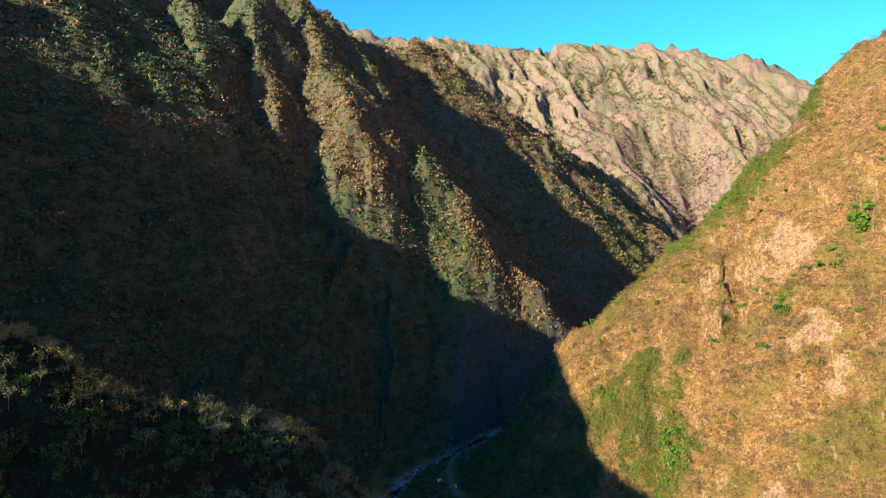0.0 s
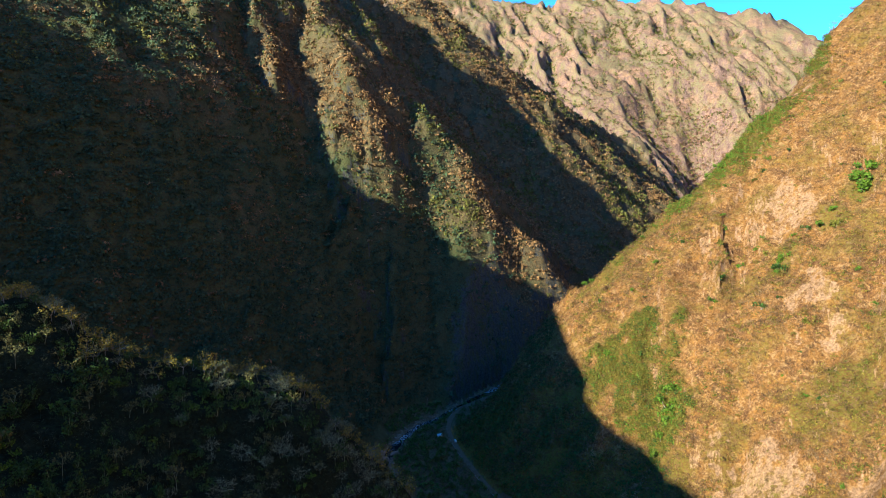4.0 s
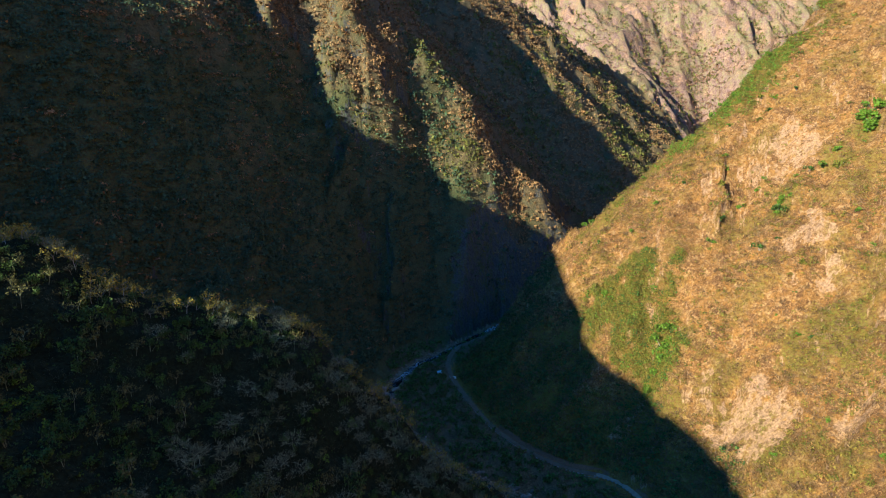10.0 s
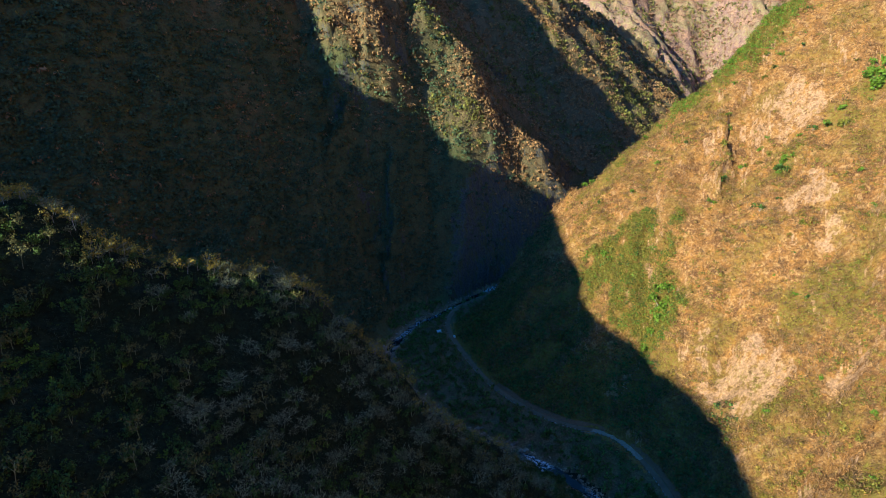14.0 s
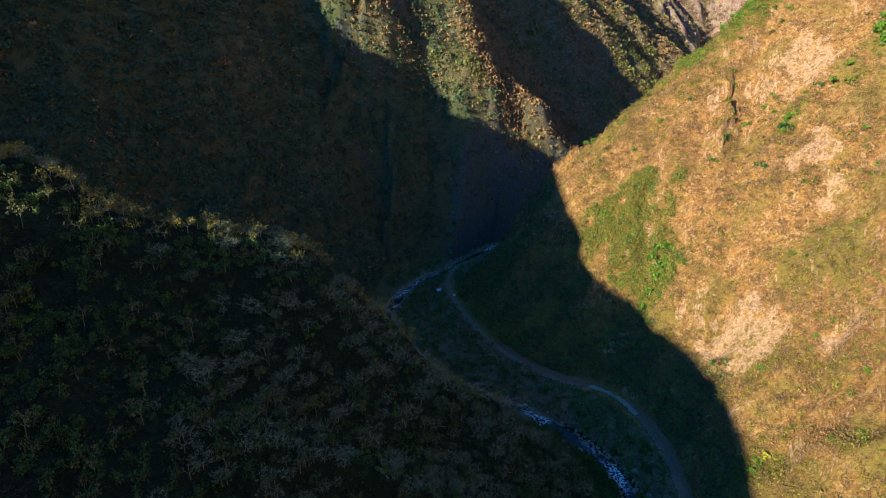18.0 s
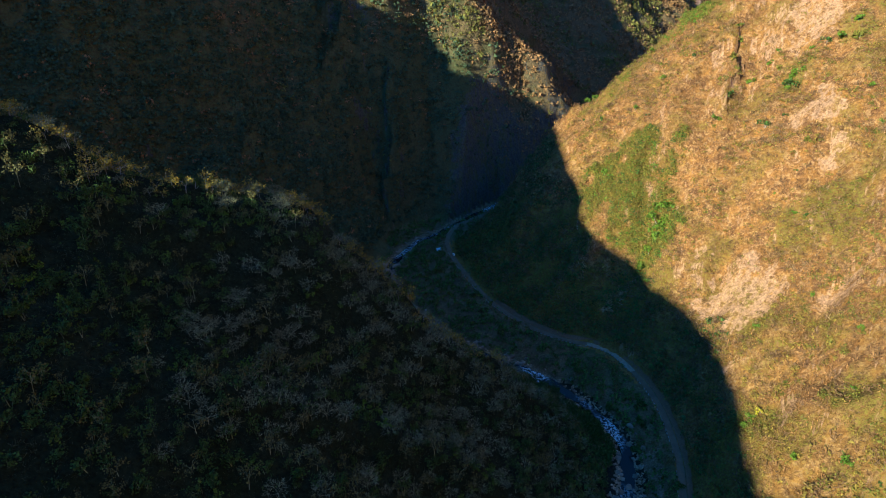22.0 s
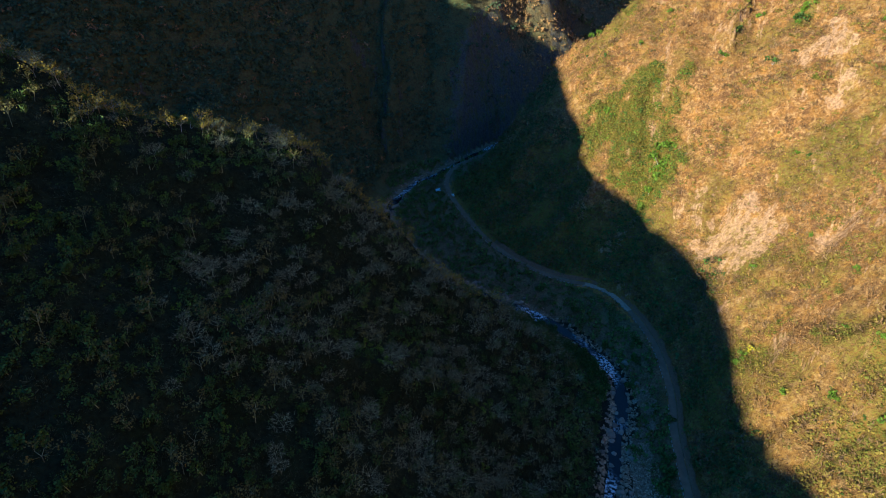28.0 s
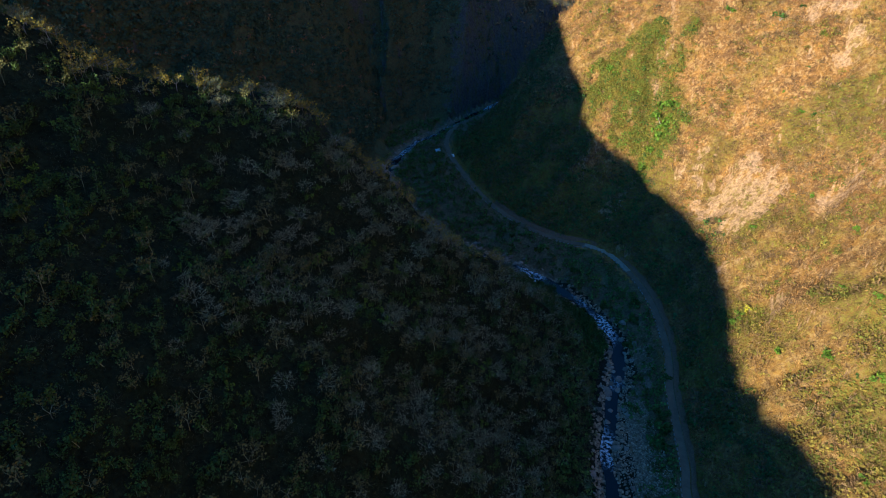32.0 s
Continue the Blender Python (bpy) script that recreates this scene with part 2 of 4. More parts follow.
# the feet run on as straight lines past the bend
ROAD_FOOT = [(120, -1500), (126, 20), (137, 177), (151, 253), (162, 305), (160, 350), (135, 400), (98, 424), (60, 462), (28, 527), (8, 600), (14, 650), (-30, 900), (-60, 1500)]

EAST_CREST_X = [-60, 20, 41, 76, 109, 135, 180, 246, 310, 350, 393, 424, 458, 511, 582, 900]
EAST_CREST_Y = [618, 612, 618, 629, 660, 677, 663, 672, 649, 656, 670, 693, 710, 695, 684, 690]
WEST_CREST_X = [-420, -233, -200, -182, -157, -142, -128, -113, -95, -79, -61, -45, -32, -15, 2, 23, 60, 110]
WEST_CREST_Y = [265, 263, 260, 262, 256, 264, 272, 291, 306, 310, 306, 306, 308, 300, 296, 300, 330, 390]
GORGE = [(84, -1500), (84, -60), (93, 150), (103, 218), (129, 289), (105, 359), (38, 412), (-40, 500), (-59, 571), (-30, 636), (40, 712), (90, 765), (240, 850), (430, 1060), (640, 1420),
         (900, 2000), (1180, 2700)]
SPUR_LIT = [(190, 850, 99), (174, 868, 123), (129, 900, 193), (77, 925, 245), (15, 950, 325), (-36, 975, 383), (-80, 1025, 431), (-146, 1180, 561), (-271, 1400, 703), (-389, 1540, 841)]
SPUR_BACK = [(-610, 1600, 993), (-434, 1640, 852), (-260, 1690, 778), (-138, 1740, 704), (-20, 1800, 652), (37, 1840, 582), (157, 1910, 472), (318, 2000, 394), (454, 2090, 328), (638, 2230, 243), (777, 2350, 141), (885, 2450, 49)]
SPUR_RED = [(-81, 1950, 801), (-23, 2000, 770), (113, 2120, 671), (349, 2300, 558), (501, 2420, 473), (680, 2560, 404), (842, 2680, 362), (985, 2780, 227), (1076, 2850, 70)]
SHOULDER = [(-560, -1100, 455), (-560, -500, 460), (-560, -450, 458), (-560, -424, 452), (-560, -405, 446), (-560, -370, 437), (-561, -334, 446), (-561, -309, 452), (-562, -238, 456), (-565, -121, 452), (-568, -100, 441), (-571, -84, 443), (-574, -72, 468), (-580, -23, 500), (-592, 58, 514), (-612, 200, 518), (-625, 275, 520), (-633, 332, 548), (-637, 358, 548), (-641, 385, 542), (-645, 406, 548), (-650, 436, 568), (-657, 488, 580), (-668, 550, 603), (-677, 614, 636)]
SUMMIT = [(-677, 614, 606), (-720, 950, 800), (-660, 1350, 960)]
SHARDS = [[(-367, 1150, 719), (-317, 1020, 582), (-270, 925, 490), (-248, 880, 445)], [(-573, 840, 604), (-466, 760, 516), (-392, 700, 465), (-371, 690, 447)], [(-427, 1000, 658), (-384, 920, 565), (-359, 870, 512)], [(-314, 1300, 737), (-231, 1110, 595), (-179, 975, 504), (-135, 900, 429), (-104, 860, 362), (-72, 850, 300), (-33, 852, 241), (17, 854, 182), (64, 854, 137)]]
LEDGES = [([(279, 572), (272, 556), (266, 540)], 11, 22), ([(212, 545), (205, 505), (198, 475)], 4, 12), ([(322, 580), (316, 560)], 5, 20), ([(308, 480), (302, 462)], 4, 14)]
DRAINS = [[(215, 600), (198, 545), (190, 505), (184, 470), (172, 440), (152, 420)], [(330, 640), (290, 560), (262, 500), (240, 440), (215, 390)], [(400, 560), (340, 450), (290, 370), (240, 310), (205, 280)]]
WALL = [(-1000, 960, 870), (-760, 1000, 850)]
RANGE = [(-1500, 3700, 1500), (-900, 3850, 1420), (-672, 3900, 1359), (-489, 3900, 1330), (-344, 3900, 1295), (-180, 3900, 1252), (-51, 3900, 1295), (59, 3900, 1270), (242, 3900, 1235), (389, 3900, 1235), (535, 3900, 1199),
         (719, 3900, 1252), (938, 3900, 1235), (1158, 3900, 1217), (1341, 3900, 1245), (1562, 3900, 1210), (1747, 3900, 1199), (2004, 3900, 1170), (2191, 3900, 1109), (2384, 3900, 984), (2600, 3800, 800)]


def ribs(u, width):
    """Leaning ribs across u: a long face on one side, a short steep one on the other."""
    f = u / width - np.floor(u / width)
    return np.where(f < 0.74, f / 0.74, (1 - f) / 0.26)


def land_parts(x, y):
    """The heights of the five land forms: floor, east hillside, west spur, mountain, far range."""
    dg, gs, _ = to_line(x, y, GORGE)
    dr, _, _ = to_line(x, y, RIVER_LINE[::4])
    dd, _, _ = to_line(x, y, ROAD_LINE[::4])
    rough = fbm(x, y, 90, 4, 3)
    small = fbm(x, y, 16, 4, 11)
    floor = 13 * np.clip((dr - 5) / np.maximum(dr + dd - 8, 4), 0, 1) + 0.25 * small + np.maximum(y - 720, 0) * 0.02
    floor = np.where(y > 720, floor + 6, floor)
    # east hillside, with its gullies and rock steps
    wear = np.clip(dd / 60, 0, 1)
    e = bank_east(x, y) + wear * (7 * rough + 2.6 * small + 7 * (furrows(y - 0.5 * x, x, 48, 4, 21) - 0.3))
    for line, tall, wide in LEDGES:
        dl, side, _ = to_line(x + 9 * small + 5 * rough, y + 5 * rough, line)
        if tall > 8:
            e = e - 5 * np.exp(-((dl - 9) / 6) ** 2) * (side < 0)
        e = e + tall * np.clip(1 - dl / np.where(side > 0, wide, 2.5), 0, 1) * (1 + 0.4 * small)
    for line in DRAINS:
        dl, _, _ = to_line(x, y, line)
        e = e - 6 * np.exp(-(dl / 9) ** 2) * wear
    e = e - 1.25 * np.maximum(y - np.interp(x, EAST_CREST_X, EAST_CREST_Y) - 4 * small, 0)
    # wooded west spur
    w = bank_west(x, y) + np.clip(dr / 50, 0, 1) * (5 * rough + 1.5 * small + 5 * furrows(y - 0.3 * x, x, 60, 3, 31))
    w = w - 1.2 * np.maximum(y - np.interp(x, WEST_CREST_X, WEST_CREST_Y), 0) - 1.0 * np.maximum(-190 - x, 0)
    # the great mountain with its spurs
    up = np.clip(dg / 160, 0, 1)
    px, py = x, y
    x, y = px + 13 * fbm(px, py, 75, 4, 141) + 3 * small, py + 13 * fbm(px, py, 75, 4, 151) + 3 * small
    lit = tent(x, y, SPUR_LIT, 0.9, 1.3)
    m = np.maximum(lit, np.maximum(tent(x, y, SPUR_BACK, 0.9, 1.35), tent(x, y, SPUR_RED, 0.8, 0.85)))
    wall = tent(x, y, WALL, 0.6, 0.85)
    wall = wall - 0.8 * np.maximum(400 - wall, 0)
    m = np.maximum(m, np.maximum.reduce([tent(x, y, SHOULDER, 0.7, 1.3), tent(x, y, SUMMIT, 0.7, 1.5), wall] + [tent(x, y, l, 0.9, 1.4, 1.9) for l in SHARDS]))
    x, y = px, py
    calm = np.clip((x + 560) / 260, 0.12, 1) * up * (0.6 + 0.9 * np.clip((y - 1350) / 150, 0, 1))
    u = 0.45 * x + 0.89 * y
    near = np.clip((x + 560) / 260, 0.12, 1) * up * np.clip((1500 - y) / 300, 0.3, 1)
    bend = 40 * fbm(x, y, 150, 4, 43) + 8 * small
    m = m + near * (4.5 * (1 + 1.3 * np.clip((-250 - x) / 100, 0, 1)) * (0.8 + 0.5 * fbm(x, y, 180, 2, 45)) * (ribs(u + bend, 68) - 0.5) + 1.8 * (ribs(u + 1.3 * bend + 31, 29) - 0.5)) + calm * (8 * rough + 2 * small)
    m = m + near * 5 * (furrows(u + 0.6 * bend, x - y, 52, 3, 47) - 0.4) + 16 * np.clip((y - 1350) / 150, 0, 1) * (furrows(x + y + 2 * bend, x - y, 130, 4, 49) - 0.4)
    m = np.minimum(m, 4 + 2.6 * np.maximum(dg - 7, 0) + 3 * small + 8 * rough + np.clip((dg - 30) / 80, 0, 1) * (4.5 * (ribs(u + bend, 68) - 0.5) + 3.5 * (ribs(u + 1.3 * bend + 31, 29) - 0.5)))
    m = np.where((gs > 0) & (y < 2900), -100.0, m)
    # the far range, furrowed by gullies
    f = tent(x, y, RANGE, 0.7, 0.72)
    down = np.clip((3930 - y) / 420, 0, 1)
    lean = x + 0.30 * y + 150 * fbm(x, y, 620, 3, 53) + 24 * rough
    f = f + down * (0.75 + 0.5 * fbm(x, y, 500, 2, 55)) * 80 * (ribs(lean, 330) - 0.6) + (0.3 + 0.7 * down) * 34 * (ribs(lean * 1.1 + 0.25 * y + 60 * fbm(x, y, 200, 3, 57), 128) - 0.5)
    f = f + 28 * (furrows(lean * 0.9 - 0.2 * y, 0.5 * y, 90, 4, 65) - 0.4) + 6 * rough + 5 * fbm(x, y, 50, 3, 69) + 14 * (1 - down) * fbm(x, y, 120, 4, 71)
    f = np.minimum(f, 30 + 1.3 * dg + 30 * rough + 22 * furrows(x, y, 120, 4, 67) + 40 * ribs(lean, 330))
    return floor, e, w, m, f, dr, dd


def land_height(x, y):
    x, y = np.asarray(x, float), np.asarray(y, float)
    *forms, dr, dd = land_parts(x, y)
    floor = forms[0]
    h = np.maximum.reduce(forms)
    which = np.argmax(np.stack(forms), 0)
    bed = np.clip((dr - 4) / 9, 0, 1)
    h = np.where(dr < 13, np.minimum(h, -0.8 + bed * 6), h)
    level = np.clip((dd - 4.2) / 5, 0, 1)
    h = np.where(dd < 9.2, 12.6 * (1 - level) + h * level, h)
    return h, which, dr, dd


# ---- the land ----
def mesh_object(name, verts, faces, materials, parent=None, slots=None, smooth=False, attrs=None):
    """A mesh from arrays of corners and of triangles or quads."""
    me = bpy.data.meshes.new(name)
    verts, faces = np.asarray(verts, np.float32), np.asarray(faces, np.int32)
    n, k = faces.shape
    me.vertices.add(len(verts))
    me.vertices.foreach_set("co", verts.ravel())
    me.loops.add(n * k)
    me.loops.foreach_set("vertex_index", faces.ravel())
    me.polygons.add(n)
    me.polygons.foreach_set("loop_start", np.arange(0, n * k, k, dtype=np.int32))
    if slots is not None:
        me.polygons.foreach_set("material_index", np.asarray(slots, np.int32))
    me.polygons.foreach_set("use_smooth", np.full(n, smooth))
    for m in materials:
        me.materials.append(m)
    for key, values in (attrs or {}).items():
        a = me.attributes.new(key, "FLOAT", "POINT")
        a.data.foreach_set("value", np.asarray(values, np.float32))
    me.update(calc_edges=True)
    ob = new(name, me)
    ob.parent = parent
    return ob


def patches(x, y, spots):
    """How much of a place lies in round patches of (x, y, radius)."""
    out = np.zeros(np.shape(x))
    for px, py, r in spots:
        d = np.hypot(x - px, y - py) / r + 0.55 * fbm(x, y, r * 0.6, 4, 71)
        out = np.maximum(out, np.clip(1.6 - 1.6 * d, 0, 1))
    return out


BARE = [(323, 565, 26), (336, 548, 18), (309, 477, 21), (228, 392, 24), (234, 372, 20), (212, 420, 16), (272, 340, 14), (390, 655, 14), (312, 446, 12), (205, 330, 8), (146, 430, 9), (152, 441, 8)]
LUSH = [(185, 520, 30), (193, 472, 22), (158, 536, 22), (173, 499, 26), (179, 464, 20), (311, 639, 24), (284, 643, 26), (340, 655, 22), (230, 660, 26), (200, 645, 22), (173, 655, 18), (378, 530, 14), (350, 524, 14),
        (305, 520, 16), (197, 284, 18), (228, 348, 14), (290, 400, 26), (300, 300, 22), (240, 250, 20), (120, 500, 40), (70, 560, 40), (225, 190, 28), (262, 215, 34), (305, 238, 34), (215, 160, 24), (335, 205, 38)]


def mountain_green_shade(x, y, z):
    """The green wood of the great hollow in the mountain, its shade painted in, thinning out uphill and towards its
    eastern spur.
    """
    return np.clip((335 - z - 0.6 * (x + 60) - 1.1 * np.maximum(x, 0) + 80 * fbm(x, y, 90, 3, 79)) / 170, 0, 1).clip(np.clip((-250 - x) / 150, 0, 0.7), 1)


# one sheet, finest in the quarter of the compass that the valley takes up
bearing = np.radians(np.concatenate([np.arange(-180, -58, 2.0), np.arange(-58, 58, 0.19), np.arange(58, 180, 2.0)]))
ring = np.concatenate([70 * (2200 / 70) ** np.linspace(0, 1, 345), np.arange(2215, 4150, 13.0), np.linspace(4170, 4700, 12)])
B, R = np.meshgrid(bearing, ring)
X, Y = R * np.sin(B), R * np.cos(B)
Z, FORM, DR, DD = land_height(X, Y)
rows, cols = X.shape
grid = np.arange(rows * cols).reshape(rows, cols)
nxt = np.roll(grid, -1, 1)
quads = np.stack([grid[:-1], nxt[:-1], nxt[1:], grid[1:]], -1).reshape(-1, 4)[:, ::-1]
form = FORM[:-1].ravel()
corners = np.stack([X, Y, Z], -1).reshape(-1, 3)
bare, lush = patches(X, Y, BARE).ravel(), patches(X, Y, LUSH).ravel()
lush = np.maximum(lush, np.clip((85 - Z.ravel() + 25 * fbm(X, Y, 30, 3, 77).ravel()) / 45, 0, np.interp(Y.ravel(), [330, 430], [0.3, 0.9])) * (FORM.ravel() == 1))
# the hollow's shade is greened into the mountain's ground colour
lush = np.maximum(lush, 0.9 * mountain_green_shade(X, Y, Z).ravel() * (FORM.ravel() == 3) * (R.ravel() < 1500))
bare = np.maximum(bare, ((DR < np.where(Y < 300, 22, 9)) & (DR > 3)).ravel() * 0.9)
bare = np.maximum(bare, np.clip(1 - (to_line(X, Y, GORGE)[0] * 2.6 + 25 * fbm(X, Y, 40, 3, 113) - Z) / 70, 0, 0.85).ravel() * (FORM.ravel() == 3) * (R.ravel() < 1400))
bare = np.maximum(bare, np.clip((560 - Z.ravel() + 170 * fbm(X, Y, 260, 3, 83).ravel()) / 260, 0, 0.85) * (FORM.ravel() == 4))
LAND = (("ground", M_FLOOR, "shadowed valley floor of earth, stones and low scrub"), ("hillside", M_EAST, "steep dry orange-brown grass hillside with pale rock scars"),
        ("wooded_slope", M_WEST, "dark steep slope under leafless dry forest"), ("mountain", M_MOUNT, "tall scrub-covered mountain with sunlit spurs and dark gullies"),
        ("mountain_range", M_RANGE, "far furrowed mountain range, pinkish haze-paled rock and dry grass"))
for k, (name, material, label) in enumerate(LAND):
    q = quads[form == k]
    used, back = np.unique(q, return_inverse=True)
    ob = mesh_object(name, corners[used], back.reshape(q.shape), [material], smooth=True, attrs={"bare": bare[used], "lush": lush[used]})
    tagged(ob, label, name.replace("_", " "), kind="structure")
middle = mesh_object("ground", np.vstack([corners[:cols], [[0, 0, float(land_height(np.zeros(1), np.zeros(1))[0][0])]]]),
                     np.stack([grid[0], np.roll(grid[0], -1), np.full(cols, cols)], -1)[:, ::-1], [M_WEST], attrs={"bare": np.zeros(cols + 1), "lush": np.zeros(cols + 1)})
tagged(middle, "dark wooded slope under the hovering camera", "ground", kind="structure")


# ---- road and river ----
def ribbon(name, line, half, z, material, attrs=None, wobble=0.0):
    d = np.gradient(line, axis=0)
    d /= np.linalg.norm(d, axis=1)[:, None]
    side = np.stack([d[:, 1], -d[:, 0]], 1)
    v = []
    for k, s in enumerate((-1, -0.5, 0, 0.5, 1)):
        w = half * s * (1 + wobble * fbm(line[:, 0] + 50 * k, line[:, 1], 14, 3, 81))
        p = line + side * w[:, None] if np.ndim(w) else line + side * w
        v.append(np.column_stack([p, np.full(len(p), z)]))
    v = np.concatenate(v)
    n = len(line)
    i = np.arange(n - 1)
    f = np.concatenate([np.stack([i + k * n, i + 1 + k * n, i + 1 + (k + 1) * n, i + (k + 1) * n], -1) for k in range(4)])[:, ::-1]
    return mesh_object(name, v, f, [material], smooth=True, attrs={k: a(v) for k, a in (attrs or {}).items()})


road = ribbon("road", smooth_line(ROAD, 2.5), 2.4, 12.95, M_ROAD)
tagged(road, "narrow grey asphalt road winding along the gorge", "road", kind="structure")
river = ribbon("water", smooth_line(RIVER, 2.5), 4.2, 0.15, M_WATER, {"rapid": lambda v: np.clip(1.5 * fbm(v[:, 0], v[:, 1], 26, 2, 91) - 0.1, 0, 1)}, 0.5)
tagged(river, "dark shallow river with white rapids between boulders", "river", kind="structure")


# ---- plants ----
rng = np.random.default_rng(7)


def tube(a, b, ra, rb, sides=3):
    """A tapered stick from a to b."""
    a, b = np.asarray(a, float), np.asarray(b, float)
    w = (b - a) / max(np.linalg.norm(b - a), 1e-6)
    u = np.cross(w, (0.3, 0.9, 0.1) if abs(w[2]) > 0.9 else (0, 0, 1.0))
    u /= np.linalg.norm(u)
    v = np.cross(w, u)
    t = np.arange(sides) * 2 * math.pi / sides
    circle = np.cos(t)[:, None] * u + np.sin(t)[:, None] * v
    i, j = np.arange(sides), (np.arange(sides) + 1) % sides
    f = np.concatenate([np.stack([i, j, j + sides], -1), np.stack([i, j + sides, i + sides], -1)])
    return np.concatenate([a + circle * ra, b + circle * rb]), f


def gather(pieces):
    """Joins lists of (corners, triangles)."""
    v, f, n = [], [], 0
    for pv, pf in pieces:
        v.append(pv)
        f.append(pf + n)
        n += len(pv)
    return np.concatenate(v), np.concatenate(f)


def blades(centres, size, flat=0.0):
    """A loose leaf clump at each centre: two crossed, bent triangles of uneven size."""
    n = len(centres)
    a, b = rng.normal(size=(n, 3)), rng.normal(size=(n, 3))
    a[:, 2] *= 1 - flat
    b[:, 2] *= 1 - flat
    a /= np.linalg.norm(a, axis=1)[:, None]
    b -= a * (a * b).sum(1)[:, None]
    b /= np.linalg.norm(b, axis=1)[:, None]
    s = size * rng.uniform(0.6, 1.4, (n, 1))
    v = np.stack([centres - a * s, centres + b * s * 0.8, centres + a * s, centres - b * s * 0.8 + np.cross(a, b) * s * 0.5], 1).reshape(-1, 3)
    k = np.arange(n)[:, None] * 4
    return v, np.concatenate([k + [0, 1, 2], k + [0, 2, 3]])


def skeleton_tree(height, spread, limbs=4, twigs=3, tips=3, thick=0.16):
    """Trunk and limbs, the thin branches, and the tips where leaves may sit."""
    wood, fine, ends = [], [], []
    fork = np.array([rng.normal(0, 0.3), rng.normal(0, 0.3), height * rng.uniform(0.28, 0.45)])
    wood.append(tube((0, 0, -0.8), fork, thick * 1.3, thick, 4))
    for i in range(limbs):
        t = 2 * math.pi * (i + rng.uniform(0, 0.7)) / limbs
        out = np.array([math.cos(t), math.sin(t), 0])
        knee = fork + out * spread * rng.uniform(0.3, 0.5) + (0, 0, height * rng.uniform(0.15, 0.35))
        wood.append(tube(fork, knee, thick * 0.75, thick * 0.5))
        for _ in range(twigs):
            d = out + rng.normal(0, 0.65, 3)
            d[2] = abs(d[2]) * 0.6 + 0.25
            elbow = knee + d / np.linalg.norm(d) * spread * rng.uniform(0.3, 0.55)
            fine.append(tube(knee, elbow, thick * 0.42, thick * 0.26))
            if not tips:
                ends.append(elbow)
            for _ in range(tips):
                e = d + rng.normal(0, 0.9, 3)
                e[2] = e[2] * 0.5 + 0.3
                end = elbow + e / np.linalg.norm(e) * spread * rng.uniform(0.2, 0.42)
                fine.append(tube(elbow, end, thick * 0.26, thick * 0.12))
                ends.append(end)
    return gather(wood), gather(fine), np.array(ends)


def sprays(ends, count, reach, width):
    """Thin twigs that fan out from branch ends, one sliver each."""
    base = np.repeat(ends, count, 0)
    out = base - (0, 0, 0.45 * base[:, 2].mean())
    d = 0.8 * out / np.linalg.norm(out, axis=1)[:, None] + 0.55 * rng.normal(size=base.shape)
    d /= np.linalg.norm(d, axis=1)[:, None]
    base = base - d * reach * 0.3
    tip = base + d * reach * rng.uniform(0.6, 1.4, (len(base), 1))
    side = np.cross(d, rng.normal(size=base.shape))
    side = side / np.linalg.norm(side, axis=1)[:, None] * width
    return np.stack([base - side, base + side, tip], 1).reshape(-1, 3), np.arange(len(base) * 3).reshape(-1, 3)


def twig_dome(count, spread, height):
    """The outer twigs of a leafless crown: short slivers that point out of a lumpy dome."""
    t, h = rng.uniform(0, 2 * math.pi, count), rng.uniform(0.05, 1.0, count)
    w = np.sqrt(1 - h * h)
    d = np.stack([w * np.cos(t), w * np.sin(t), h], 1)
    lump = 1 + 0.22 * np.sin(3 * t + 2 * h) + 0.12 * np.sin(5 * t - 4 * h)
    base = d * (spread * 0.66, spread * 0.66, height * 0.44) * (lump * rng.uniform(0.7, 1.05, count))[:, None] + (0, 0, height * 0.48)
    d = d * (1, 1, 0.8) + 0.55 * rng.normal(size=d.shape)
    d /= np.linalg.norm(d, axis=1)[:, None]
    side = np.cross(d, rng.normal(size=d.shape))
    side = side / np.linalg.norm(side, axis=1)[:, None] * 0.06
    tip = base + d * rng.uniform(0.5, 1.2, (count, 1))
    return np.stack([base - side, base + side, tip], 1).reshape(-1, 3), np.arange(count * 3).reshape(-1, 3)


def bare_tree():
    height, spread = rng.uniform(4.5, 6.0), rng.uniform(3.2, 4.4)
    wood, fine, ends = skeleton_tree(height, spread, 5, 3, 0, 0.07)
    return wood, gather([fine, sprays(ends, 5, 1.3, 0.05), twig_dome(170, spread, height)])


def thin_tree(leaf, per_tip):
    """A tree with scattered leaf clumps on its twigs."""
    wood, fine, ends = skeleton_tree(rng.uniform(5.0, 7.5), rng.uniform(2.4, 3.4), 4, 2, 2, 0.10)
    c = np.repeat(ends, per_tip, 0)
    c = c + rng.normal(0, 0.55, c.shape)
    return gather([wood, fine]), blades(c, leaf)


def full_bush(count, leaf, width, height):
    """A dense low crown with an uneven top, on short stems."""
    lobes = rng.normal(0, 1, (5, 3)) * (width * 0.32, width * 0.32, height * 0.16) + (0, 0, height * 0.5)
    c = lobes[rng.integers(0, 5, count)]
    d = rng.normal(size=(count, 3))
    d /= np.linalg.norm(d, axis=1)[:, None]
    c = c + d * np.array([width, width, height]) * 0.30 * rng.uniform(0.5, 1.05, (count, 1))
    c[:, 2] = np.maximum(c[:, 2], 0.1)
    stems = gather([tube((0, 0, -0.6), lobes[i] * (0.7, 0.7, 0.9), 0.12, 0.05) for i in range(3)])
    return stems, blades(c, leaf)


